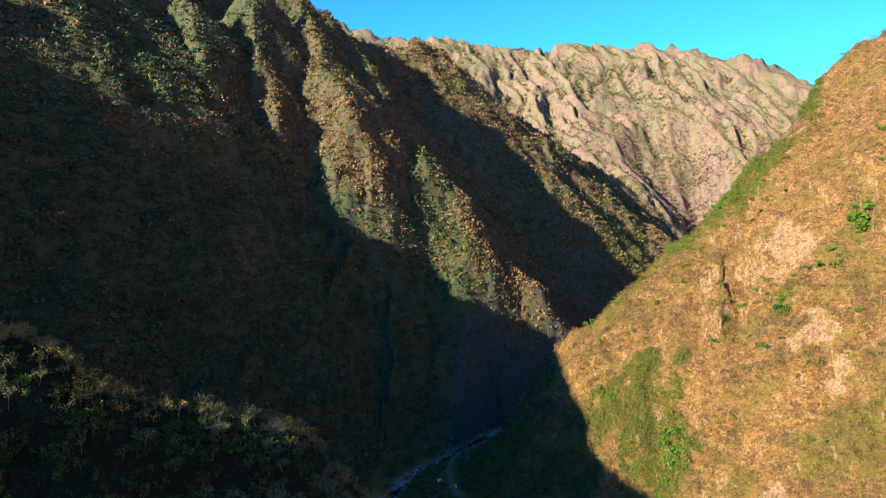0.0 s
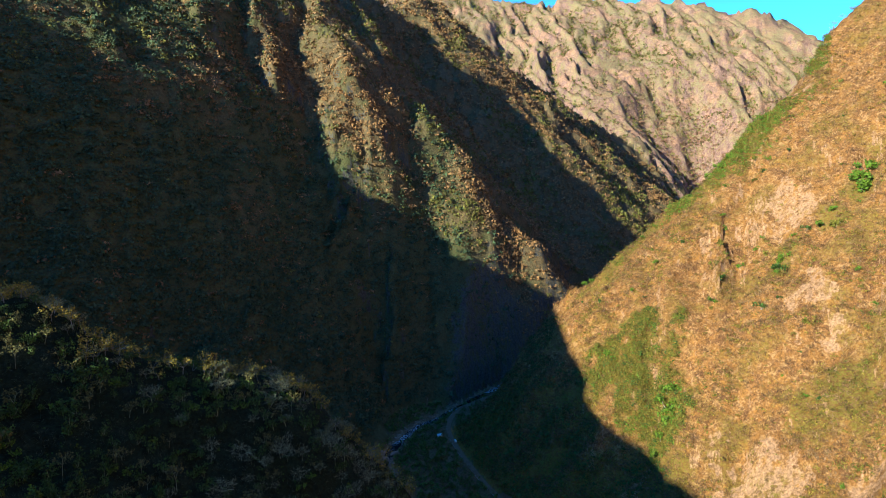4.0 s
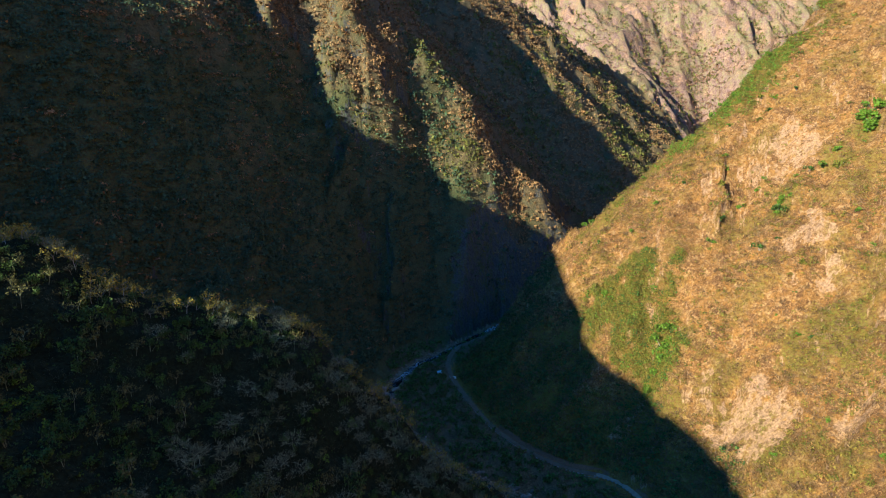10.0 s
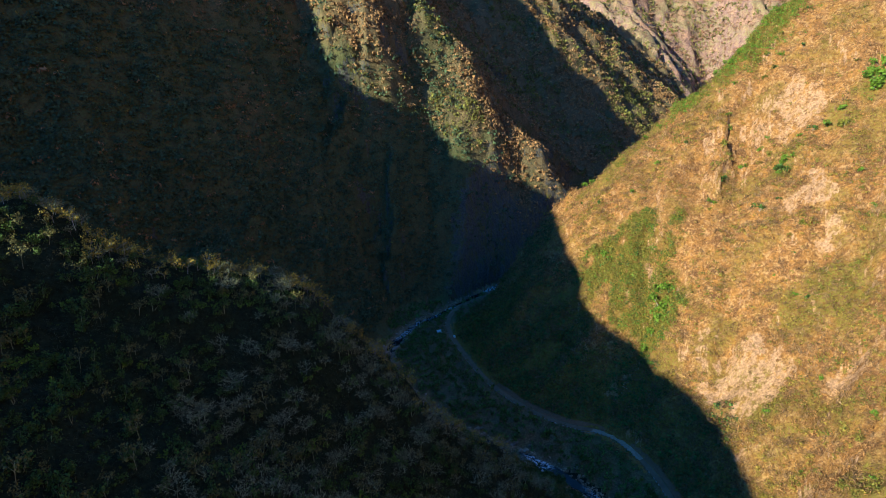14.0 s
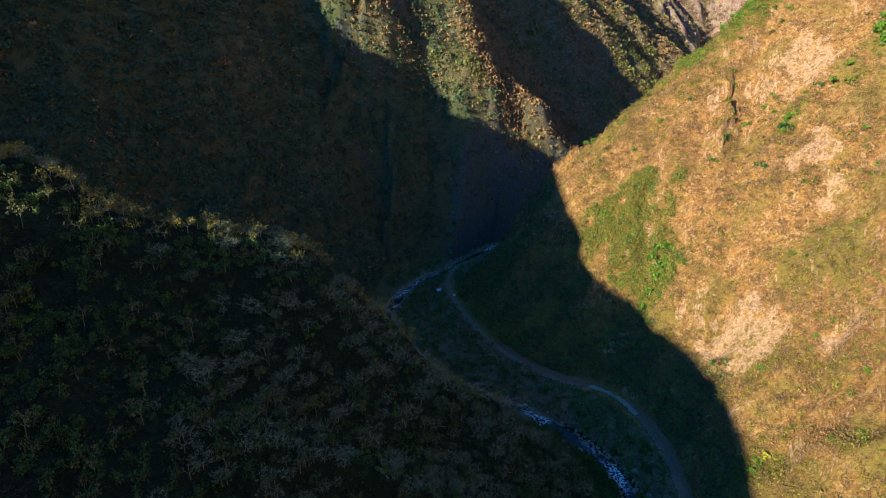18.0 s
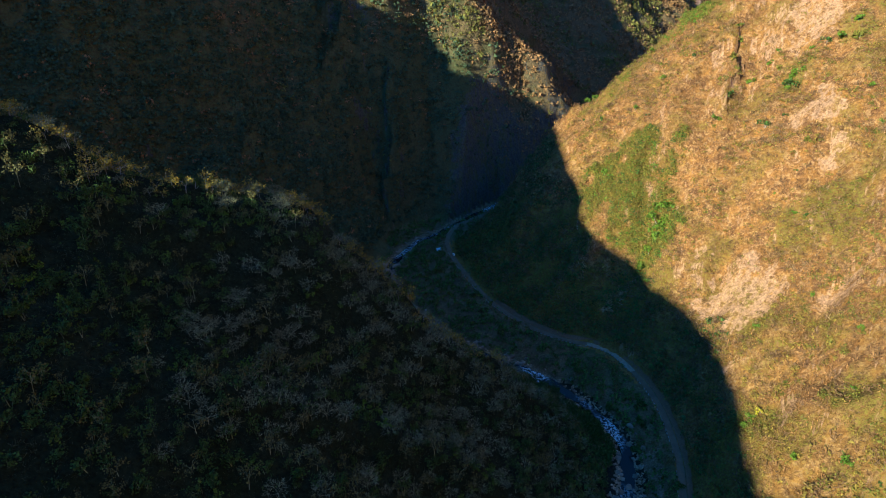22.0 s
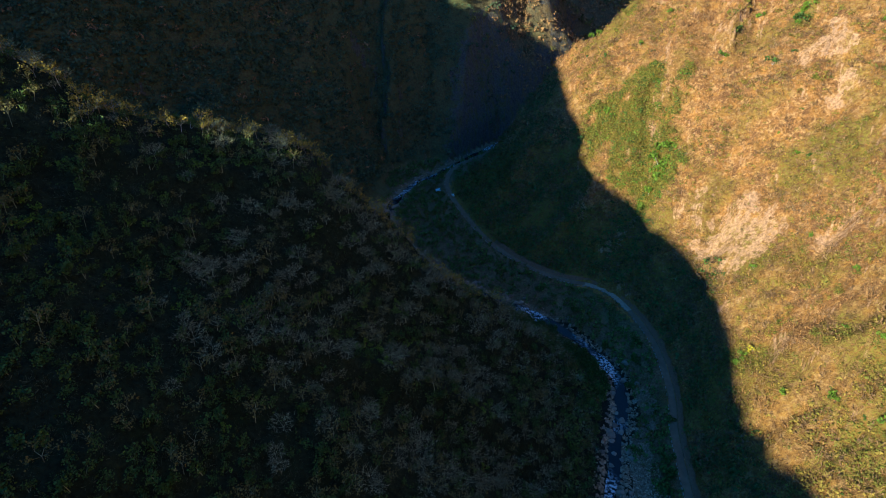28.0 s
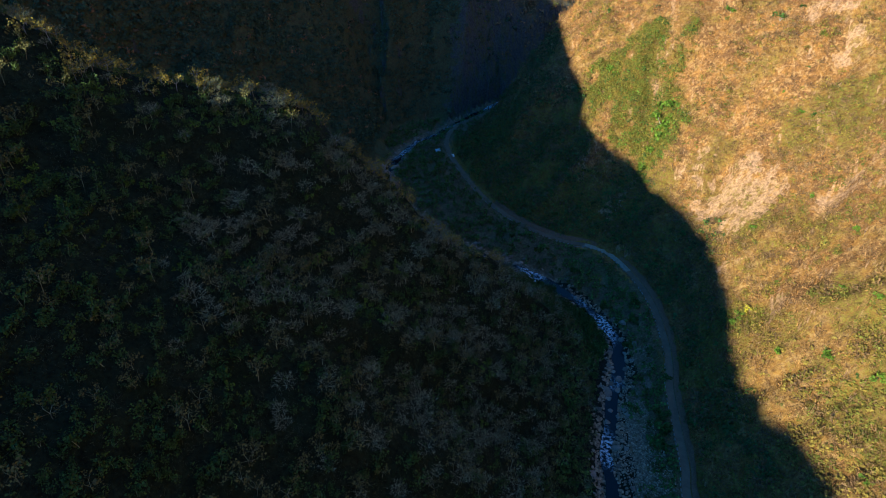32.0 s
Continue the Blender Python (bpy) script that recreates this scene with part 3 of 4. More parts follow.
def specks(count, spread, size):
    """A loose far crown: one bent leaf mass after another, a triangle each."""
    c = rng.normal(0, 1, (count, 3)) * spread * (0.5, 0.5, 0.3) + (0, 0, spread * 0.55)
    a, b = rng.normal(size=(count, 3)), rng.normal(size=(count, 3))
    a, b = a / np.linalg.norm(a, axis=1)[:, None], b / np.linalg.norm(b, axis=1)[:, None]
    s = size * rng.uniform(0.6, 1.5, (count, 1))
    return np.stack([c - a * s, c + a * s, c + b * s * 1.6], 1).reshape(-1, 3), np.arange(count * 3).reshape(-1, 3)


def far_crown(count, spread, size):
    """A low far crown: leaf masses laid like loose shingles over a lumpy dome, with gaps."""
    t, h = rng.uniform(0, 2 * math.pi, count), rng.uniform(0.0, 1.0, count)
    w = np.sqrt(1 - h * h)
    d = np.stack([w * np.cos(t), w * np.sin(t), h], 1)
    c = d * spread * rng.uniform(0.38, 0.62, (count, 1)) * (1.1, 1.1, 0.9)
    a = np.cross(d + rng.normal(0, 0.35, d.shape), rng.normal(size=d.shape))
    a /= np.linalg.norm(a, axis=1)[:, None]
    b = np.cross(d + rng.normal(0, 0.35, d.shape), a)
    s = size * rng.uniform(0.7, 1.4, (count, 1))
    return np.stack([c - a * s, c + a * s, c + b * s * 1.5], 1).reshape(-1, 3), np.arange(count * 3).reshape(-1, 3)


def icosa():
    """Corners and faces of an icosahedron."""
    g = (1 + 5 ** 0.5) / 2
    v = np.array([(s, t * g, 0) for s in (-1, 1) for t in (-1, 1)] + [(0, s, t * g) for s in (-1, 1) for t in (-1, 1)] + [(t * g, 0, s) for s in (-1, 1) for t in (-1, 1)], float)
    f = [(i, j, k) for i, j, k in itertools.combinations(range(12), 3) if all(abs(np.linalg.norm(v[a] - v[b]) - 2) < 1e-6 for a, b in ((i, j), (j, k), (i, k)))]
    f = [(i, j, k) if np.dot(np.cross(v[j] - v[i], v[k] - v[i]), v[i]) > 0 else (i, k, j) for i, j, k in f]
    return v / np.linalg.norm(v[0]), np.array(f)


def clump(count, spread, size, lobes=2, tall=0.8):
    """A far bush: uneven leafy lobes, loosened by separate leaf masses round them."""
    v, f = icosa()
    pieces = []
    for k in range(lobes):
        r = spread * rng.uniform(0.24, 0.36) * (1.15 if lobes == 1 else 1.0)
        c = np.array([*rng.normal(0, 0.16 * spread * (k > 0), 2), r * tall * 0.75])
        seen = f[v[f].mean(1)[:, 2] > -0.35]
        pieces.append((v * rng.uniform(0.68, 1.28, (12, 1)) * (r, r, r * tall) + c, seen))
    if count:
        w, q = far_crown(count, spread * 1.05, size)
        pieces.append((w * (1, 1, tall * 1.1), q))
    return gather(pieces)


def ragged(count, spread, size, core=1.0):
    """Twiggy scrub: an uneven mound under leaf and twig masses that stand out of it."""
    v, f = icosa()
    top = f[v[f].mean(1)[:, 2] > 0.1]
    r = spread * rng.uniform(0.26, 0.36) * core
    mound = (v * rng.uniform(0.6, 1.3, (12, 1)) * (r, r * rng.uniform(0.75, 1.3), r * 0.9), top)
    w, q = far_crown(count, spread * 1.2, size)
    return gather([mound, (w * (1, 1, rng.uniform(0.8, 1.15)), q)])


def brush(count, spread, width):
    """A leafless shrub: thin stems that fan out of one foot."""
    d = rng.normal(size=(count, 3)) * (0.75, 0.75, 0.4) + (0, 0, 0.6)
    d /= np.linalg.norm(d, axis=1)[:, None]
    foot = rng.normal(0, 0.28, (count, 3)) * (spread, spread, 0.0) + d * spread * 0.1
    tip = foot + d * spread * rng.uniform(0.3, 0.65, (count, 1))
    side = np.cross(d, rng.normal(size=d.shape))
    side = side / np.linalg.norm(side, axis=1)[:, None] * width * rng.uniform(0.6, 1.5, (count, 1))
    return np.stack([foot - side * 0.6, tip + side, tip - side], 1).reshape(-1, 3), np.arange(count * 3).reshape(-1, 3)


def scatter(x, y, low, high, sink=0.15):
    """Ground points with a random turn and size for each."""
    z = land_height(x, y)[0] - sink
    return np.column_stack([x, y, z]), rng.uniform(0, 2 * math.pi, len(x)), rng.uniform(low, high, len(x))


def many(variants, places, turns, sizes):
    """All the copies of a few shapes, joined."""
    out, pick = [], rng.integers(0, len(variants), len(places))
    for k, (v, f) in enumerate(variants):
        m = pick == k
        if not m.any():
            continue
        c, s = np.cos(turns[m])[:, None], np.sin(turns[m])[:, None]
        stretch = rng.uniform(0.85, 1.2, (m.sum(), 1))
        p = np.stack([v[:, 0] * c - v[:, 1] * s, v[:, 0] * s + v[:, 1] * c, v[:, 2] * stretch], -1) * sizes[m][:, None, None] + places[m][:, None]
        n = len(v)
        out.append((p.reshape(-1, 3), (f[None] + (np.arange(m.sum()) * n)[:, None, None]).reshape(-1, 3)))
    return gather(out)


def woods(name, kinds, label, category):
    """One joined stand of plants: kinds are (variants of (shape, material) parts, places, turns, sizes)."""
    mats, pieces, slots = [], [], []
    for variants, places, turns, sizes in kinds:
        state = rng.bit_generator.state
        for part_no in range(len(variants[0])):
            rng.bit_generator.state = state
            v, f = many([shape[part_no][0] for shape in variants], places, turns, sizes)
            material = variants[0][part_no][1]
            if material not in mats:
                mats.append(material)
            pieces.append((v, f))
            slots.append(np.full(len(f), mats.index(material)))
    v, f = gather(pieces)
    ob = mesh_object(name, v, f, mats, slots=np.concatenate(slots), smooth=True)
    return tagged(ob, label, category, kind="stuff")


def single(name, parts, label, category, group, at, turn, size):
    """A plant that stands alone: an empty at its foot with its parts."""
    base = new(name)
    base.matrix_basis = Matrix.LocRotScale(at, Euler((0, 0, turn)), (size, size, size))
    for part_name, (v, f), material in parts:
        mesh_object(part_name, v, f, [material], base)
    return tagged(base, label, category, group)


def stand(protos, places, turns, sizes):
    """Sets copies of the first plants at the places."""
    for k in range(len(places)):
        base = protos[int(rng.integers(len(protos)))]
        s = float(sizes[k])
        base_scale = base.scale.copy()
        base.scale = (1, 1, 1)
        copy_thing(base, Matrix.LocRotScale(Vector(places[k]), Euler((0, 0, float(turns[k]))), (s, s, s)))
        base.scale = base_scale


def sheltered(x, y):
    """In the shade line of the plan: true where a point looks at the camera's side of the land."""
    return np.abs(np.degrees(np.arctan2(x, y))) < 57


# the leafless wood on the west spur
gx, gy = np.meshgrid(np.arange(-290, 118, 4.6), np.arange(30, 350, 4.6))
px = (gx + rng.uniform(-3.0, 3.0, gx.shape)).ravel()
py = (gy + rng.uniform(-3.0, 3.0, gx.shape)).ravel()
hz, hw, hr, hd = land_height(px, py)
keep = (hw == 2) & (hr > 13) & sheltered(px, py) & (rng.random(len(px)) < 0.74 + 0.35 * fbm(px, py, 22, 2, 103)) & (py > 0.55 * (316 - hz))
px, py = px[keep], py[keep]
rim = np.interp(px, WEST_CREST_X, WEST_CREST_Y) - py
on_rim = (rim > -14) & (rim < 14) & (px > -200) & (px < 40)
kind = rng.random(len(px)) + 0.12 * fbm(px, py, 40, 2, 101)
# the last shift packs in dark green crowns to darken the shaded near corner
kind = np.where(kind < 0.94, np.minimum(kind + 0.42 * np.clip((-75 - px) / 50, 0, 1) + 0.25 * np.clip((px - 40) / 40, 0, 1) + 0.32 * np.clip((190 - py) / 60, 0, 1) * np.clip((10 - px) / 50, 0, 1), 0.94), kind)
BARE_SHAPES = [[(w, M_TWIG), (f, M_TWIG)] for w, f in (bare_tree() for _ in range(7))]
DRY_SHAPES = [[(w, M_TWIG), (l, M_DRYLEAF_SUNLIT)] for w, l in (thin_tree(0.27, 8) for _ in range(4))]
DULL_SHAPES = [[(w, M_TWIG), (l, M_DULL_SHADED)] for (w, _), (l, _) in DRY_SHAPES]
GREEN_SHAPES = [[(w, M_TWIG), (l, M_LEAF)] for w, l in (full_bush(130, 0.30, 4.8, 4.8) for _ in range(5))]
FRESH_SHAPES = [[(w, M_TWIG), (l, M_BRIGHT)] for w, l in (full_bush(90, 0.4, 4.2, 4.2) for _ in range(3))]
groups = []
for shapes, lo, hi, sizes in ((BARE_SHAPES, -9, 0.44, (0.7, 1.7)), (DULL_SHAPES, 0.44, 0.64, (0.8, 1.5)), (GREEN_SHAPES, 0.64, 0.96, (0.6, 1.5)), (FRESH_SHAPES, 0.96, 9, (0.6, 1.1))):
    m = (kind >= lo) & (kind < hi) & ~on_rim
    groups.append((shapes, *scatter(px[m], py[m], *sizes)))
woods("forest", groups, "dense leafless grey forest with scattered green crowns on the steep slope", "forest")

ux, uy = rng.uniform(-260, 110, 20000), rng.uniform(40, 340, 20000)
hz, hw, hr, hd = land_height(ux, uy)
keep = (hw == 2) & (hr > 9) & sheltered(ux, uy) & (uy > 0.55 * (316 - hz))
ux, uy = ux[keep], uy[keep]
t = rng.random(len(ux)) + 0.2 * fbm(ux, uy, 35, 2, 105)
BRUSH_GREY = [[(brush(11, 3.0, 0.06), M_BRUSH)] for _ in range(6)]
BRUSH_GREEN = [[(blades(rng.normal(0, 0.8, (8, 3)) * (1, 1, 0.5) + (0, 0, 0.8), 0.5), M_LEAF)] for _ in range(4)]
woods("undergrowth", [(s, *scatter(ux[m], uy[m], 0.5, 1.1)) for s, m in ((BRUSH_GREY, t < 0.80), (BRUSH_GREEN, t >= 0.80))], "low grey and green brush under the forest trees", "undergrowth")

# trees along its crest, one by one
m = np.flatnonzero(on_rim)
place, turn, size = scatter(px[m], py[m], 0.85, 1.5)
pick = rng.random(len(m))
sets = (("tree", BARE_SHAPES, "trunk", "crown", M_BARK, M_TWIG, "leafless pale grey tree on the crest of the slope", pick < 0.26, "bare trees along the crest"),
        ("tree", DRY_SHAPES, "trunk", "crown", M_BARK, M_DRYLEAF_SUNLIT, "small tree with thin sun-gilded yellowing leaves on the crest", (pick >= 0.26) & (pick < 0.84), "yellowing trees along the crest"),
        ("bush", GREEN_SHAPES, "stems", "crown", M_BARK, M_LEAF, "low green bush among bare trees on the crest", pick >= 0.84, "green bushes along the crest"))
for name, shapes, wood_name, top_name, wood_mat, top_mat, label, which, group in sets:
    chosen = np.flatnonzero(which)
    protos = []
    for n, k in enumerate(chosen):
        if n < len(shapes):
            protos.append(single(name, [(wood_name, shapes[n][0][0], wood_mat), (top_name, shapes[n][1][0], top_mat)], label, "tree" if name == "tree" else "bush", group, place[k], float(turn[k]), float(size[k])))
        else:
            stand(protos, place[k:k + 1], turn[k:k + 1], size[k:k + 1])

# scrub on the great mountain
b = np.radians(rng.uniform(-41, 22, 112000))
r = 430 * (2600 / 430) ** rng.random(112000) ** 1.05
mx, my = r * np.sin(b), r * np.cos(b)
hz, hw, hr, hd = land_height(mx, my)
cover = fbm(mx, my, 60, 3, 111)
sheer = to_line(mx, my, GORGE)[0] * 2.6 + 25 * fbm(mx, my, 40, 3, 113) - hz
keep = (hw == 3) & (hz > 12) & (rng.random(len(mx)) < (0.85 + 0.35 * cover) * np.clip(0.12 + sheer / 90, 0.12, 1))
mx, my, cover = mx[keep], my[keep], cover[keep]
t = 0.42 + 0.34 * fbm(mx, my, 65, 3, 115) + 0.42 * (rng.random(len(mx)) - 0.5) + 0.30 * (rng.random(len(mx)) > 0.9)
# darker green scrub where the hollow lies in shade
deep = rng.random(len(mx)) < 0.96 * mountain_green_shade(mx, my, land_height(mx, my)[0])
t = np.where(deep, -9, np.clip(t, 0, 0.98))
t = np.where(rng.random(len(mx)) < 0.006, 1.0, t)
wide = np.clip(np.hypot(mx, my) / 1100, 1, 2.2)
fine = np.hypot(mx, my) < 820
CLUMPS = {m: ([[(ragged(14, 5.6, 0.85), m)] for _ in range(8)], [[(ragged(9, 6.4, 1.15), m)] for _ in range(8)]) for m in (M_FAR_DEEP_SHADE, M_FAR_GREEN, M_FAR_GREY, M_FAR_DRY)}
CLUMP_GOLD = [[(specks(18, 2.2, 0.6), M_FAR_GOLD)] for _ in range(3)]
stands = [(M_FAR_DEEP_SHADE, t < -5), (M_FAR_GREEN, (t >= -5) & (t < 0.30)), (M_FAR_GREY, (t >= 0.30) & (t < 0.56)), (M_FAR_DRY, (t >= 0.56) & (t < 0.992))]
kinds = []
for shapes, m in [(CLUMPS[k][0], m & fine) for k, m in stands] + [(CLUMPS[k][1], m & ~fine) for k, m in stands] + [(CLUMP_GOLD, t >= 0.992)]:
    place, turn, size = scatter(mx[m], my[m], 0.0, 1.0)
    size = 0.65 + 0.95 * size ** 1.4
    place[:, 2] -= 0.5 * size * wide[m]
    kinds.append((shapes, place, turn, size * wide[m]))
woods("mountain_scrub", kinds, "mixed dry and green scrub covering the mountainside", "scrub")

# trees and brown scrub over the far range, thicker on its lower slopes
b = np.radians(rng.uniform(-16, 33, 80000))
r = rng.uniform(2200, 4000, 80000)
fx, fy = r * np.sin(b), r * np.cos(b)
hz, hw, hr, hd = land_height(fx, fy)
low = np.clip((700 - hz) / 350, 0, 1)
hollow = (land_height(fx + 35, fy)[0] + land_height(fx - 35, fy)[0]) / 2 - hz
keep = (hw == 4) & (fbm(fx, fy, 160, 3, 117) + 0.75 * low + hollow / 14 > 0.25 + rng.normal(0, 0.3, len(fx)))
fx, fy, low = fx[keep], fy[keep], low[keep]
brown = rng.random(len(fx)) < 0.18 + 0.42 * low
FAR_TREES = [[(specks(4, 6.0, 2.4), M_FAR_GREEN)] for _ in range(4)]
FAR_BROWN = [[(far_crown(6, 6.5, 2.4), M_FAR_RED)] for _ in range(4)]
woods("range_trees", [(FAR_TREES, *scatter(fx[~brown], fy[~brown], 0.7, 1.9)), (FAR_BROWN, *scatter(fx[brown], fy[brown], 0.8, 1.9))], "green trees and brown scrub over the far mountain range", "trees")

# tufts and bushes on the dry hillside
ex, ey = rng.uniform(15, 560, 72000), rng.uniform(70, 705, 72000)
hz, hw, hr, hd = land_height(ex, ey)
wet = patches(ex, ey, LUSH) + 0.25 * fbm(ex, ey, 50, 3, 121)
stone = patches(ex, ey, BARE)
# the low strip in shade, where the scrub turns greener and darker
shade = np.clip(1.2 - (hz - 15) / 45, 0, 1)
keep = (hw == 1) & (hd > 7) & sheltered(ex, ey) & (rng.random(len(ex)) < 0.62 - 0.5 * stone)
ex, ey, wet, shade = ex[keep], ey[keep], wet[keep], shade[keep]
t = rng.random(len(ex)) - 0.55 * wet - 0.20 * shade - 0.2 * np.clip((ey - 380) / 60, 0, 1) * shade
M_STRAW = plain_material("straw scrub", (0.30, 0.162, 0.056), (0.19, 0.098, 0.042), 4.0, 0.9, 0.4, random_from="island")
M_TWIGGY = plain_material("brown twiggy scrub", (0.175, 0.104, 0.050), (0.105, 0.064, 0.034), 3.0, 0.9, 0.4, random_from="island")
M_OLIVE = plain_material("olive scrub", (0.205, 0.150, 0.026), (0.125, 0.098, 0.020), 3.0, 0.85, 0.4, random_from="island")
M_MEADOW = plain_material("sunny green leaves", (0.138, 0.132, 0.018), (0.080, 0.084, 0.013), 2.0, 0.7, 0.4, random_from="island")
TUFTS = [[(brush(9, 2.6, 0.17), M_STRAW)] for _ in range(6)]
THICKET = [[(brush(12, 3.0, 0.16), M_TWIGGY)] for _ in range(6)]
OLIVE = [[(far_crown(15, 2.5, 0.40), M_OLIVE)] for _ in range(5)]
SHRUB = [[(ragged(18, 3.0, 0.34, 0.7), M_MEADOW)] for _ in range(6)]
hx, hy = rng.uniform(20, 440, 25000), rng.uniform(105, 660, 25000)
hz, hw, hr, hd = land_height(hx, hy)
big = (hw == 1) & (hd > 14) & (fbm(hx, hy, 40, 3, 123) > np.where(hz < 85, -0.35, np.maximum(-0.4 + 0.0021 * (hy - 250), -0.3))) & (patches(hx, hy, BARE) < 0.3)
hx, hy = hx[big], hy[big]
hk = rng.random(len(hx)) + 0.25 * fbm(hx, hy, 35, 2, 129)
# more pale brushwood on the near low strip lightens its shade by colour
hk = np.where((land_height(hx, hy)[0] < 85) & (hy < 430), 0.75 * hk, hk) + 0.22 * np.clip((360 - hy) / 80, 0, 1)
M_PALEWOOD = plain_material("pale dry brushwood", (0.27, 0.18, 0.095), (0.165, 0.108, 0.06), 2.0, 0.9, 0.4, random_from="island")
BRUSHWOOD = [[(brush(22, 4.2, 0.16), M_TWIGGY)] for _ in range(5)]
GREYWOOD = [[(brush(22, 4.2, 0.15), M_PALEWOOD)] for _ in range(4)]
THICK_OLIVE = [[(ragged(30, 4.0, 0.40, 0.8), M_OLIVE)] for _ in range(4)]
THICK_GREEN = [[(ragged(30, 4.0, 0.40, 0.8), M_MEADOW)] for _ in range(4)]
big_kinds = [(k, *scatter(hx[m], hy[m], 0.5, 1.4)) for k, m in ((GREYWOOD, hk < 0.2), (BRUSHWOOD, (hk >= 0.2) & (hk < 0.60)), (THICK_OLIVE, (hk >= 0.60) & (hk < 0.92)), (THICK_GREEN, hk >= 0.92))]
woods("hillside_scrub", big_kinds + [(s, *scatter(ex[m], ey[m], lo, hi)) for s, m, lo, hi in ((SHRUB, t < -0.10, 0.7, 1.7), (OLIVE, (t >= -0.10) & (t < 0.17), 0.7, 1.9), (THICKET, (t >= 0.17) & (t < 0.45), 0.8, 2.1), (TUFTS, t >= 0.45, 0.6, 1.8))],
      "dry straw-coloured and olive scrub on the steep hillside", "scrub")

# thick dark bushes on the lower slope above the road, their green dulled for shade
lx, ly = rng.uniform(0, 260, 16000), rng.uniform(120, 665, 16000)
hz, hw, hr, hd = land_height(lx, ly)
thick = (hw == 1) & (hd > 8) & (hz < np.interp(ly, [120, 300, 420, 520, 640], [36, 42, 62, 100, 135]) + 12 * fbm(lx, ly, 30, 3, 133)) & (fbm(lx, ly, 24, 3, 135) > -0.45)
lx, ly = lx[thick], ly[thick]
lk = rng.random(len(lx)) + 0.3 * fbm(lx, ly, 45, 2, 137)
M_SHADY = plain_material("shade-dulled green bushes", (0.078, 0.104, 0.026), (0.044, 0.062, 0.018), 2.0, 0.8, 0.5, random_from="island")
LOW_GREEN = [[(ragged(24, 4.4, 0.46, 0.8), M_SHADY)] for _ in range(5)]
LOW_LEAF = [[(ragged(24, 4.0, 0.44, 0.8), M_LEAF)] for _ in range(4)]
LOW_BROWN = [[(ragged(24, 4.2, 0.40, 0.8), M_TWIGGY)] for _ in range(4)]
woods("slope_bushes", [(k, *scatter(lx[m], ly[m], 0.6, 1.8)) for k, m in ((LOW_GREEN, lk < 0.42), (LOW_BROWN, (lk >= 0.42) & (lk < 0.72)), (LOW_LEAF, lk >= 0.72))], "dark green and brown bushes on the lower slope above the road", "bushes")

# the green gully in the hillside, and the bushes under its crest
qx, qy = rng.uniform(140, 225, 5200), rng.uniform(430, 575, 5200)
on = patches(qx, qy, LUSH[:5]) > 0.25
cx = rng.uniform(165, 440, 3200)
cy = np.interp(cx, EAST_CREST_X, EAST_CREST_Y) - np.abs(rng.normal(0, 17, 3200)) + 3
band = fbm(cx, cy, 45, 2, 127) > -0.25
rimmed = np.concatenate([np.zeros(on.sum(), bool), np.ones(band.sum(), bool), np.zeros(22, bool)])
qx, qy = np.concatenate([qx[on], cx[band], rng.normal(272, 4, 22)]), np.concatenate([qy[on], cy[band], rng.normal(552, 8, 22)])
t = rng.random(len(qx))
GULLY = [[(ragged(34, 3.8, 0.36, 0.8), M_MEADOW)] for _ in range(4)]
GULLY_FRESH = [[(ragged(34, 3.8, 0.36, 0.8), M_BRIGHT)] for _ in range(4)]
GULLY_DARK = [[(ragged(28, 4.0, 0.38, 0.8), M_LEAF)] for _ in range(4)]
GULLY_DRY = [[(ragged(34, 3.8, 0.36, 0.8), M_OLIVE)] for _ in range(4)]
woods("gully_bushes", [(s, *scatter(qx[m], qy[m], 0.6, 1.5)) for s, m in ((GULLY_FRESH, t < 0.10 + 0.35 * rimmed), (GULLY, (t >= 0.10 + 0.35 * rimmed) & (t < 0.62 + 0.28 * rimmed)), (GULLY_DRY, (t >= 0.62 + 0.28 * rimmed) & (t < 0.88 + 0.12 * rimmed)), (GULLY_DARK, t >= 0.88 + 0.12 * rimmed))], "green and olive bushes in the gully and under the crest", "bushes")

# green trees between river and road and along the foot of the slopes
vx, vy = rng.uniform(-70, 230, 30000), rng.uniform(120, 700, 30000)
hz, hw, hr, hd = land_height(vx, vy)
ok = ((hw == 0) & (hr > 9) & (hd > 4.5) & (rng.random(len(vx)) < np.where(vy > 430, 0.4, 0.42))) | ((hw == 1) & (hd > 8) & (hz < 30 + 12 * fbm(vx, vy, 25, 2, 125)) & (rng.random(len(vx)) < np.where(vy < 340, 0.07, 0.2))) | ((hw == 2) & (hr < 34) & (hr > 13) & (rng.random(len(vx)) < 0.4))
gravel = (np.hypot((vx - 118) / 9, (vy - 215) / 26) < 1) | (np.hypot(vx - 150, vy - 425) < 12)
ok &= ~gravel
vx, vy = vx[ok], vy[ok]
t = rng.random(len(vx))
VALLEY = [[(w, M_TWIG), (l, M_VALE)] for w, l in (full_bush(22, 0.85, 5.0, 5.0) for _ in range(4))]
woods("valley_trees", [(s, *scatter(vx[m], vy[m], 0.4, 1.05)) for s, m in ((VALLEY, t < 0.8), (FRESH_SHAPES, (t >= 0.8) & (t < 0.83)), (DULL_SHAPES, t >= 0.83))],
      "dense dark green trees and bushes along river and road", "trees")
fx, fy = rng.uniform(-80, 125, 9000), rng.uniform(285, 560, 9000)
hz, hw, hr, hd = land_height(fx, fy)
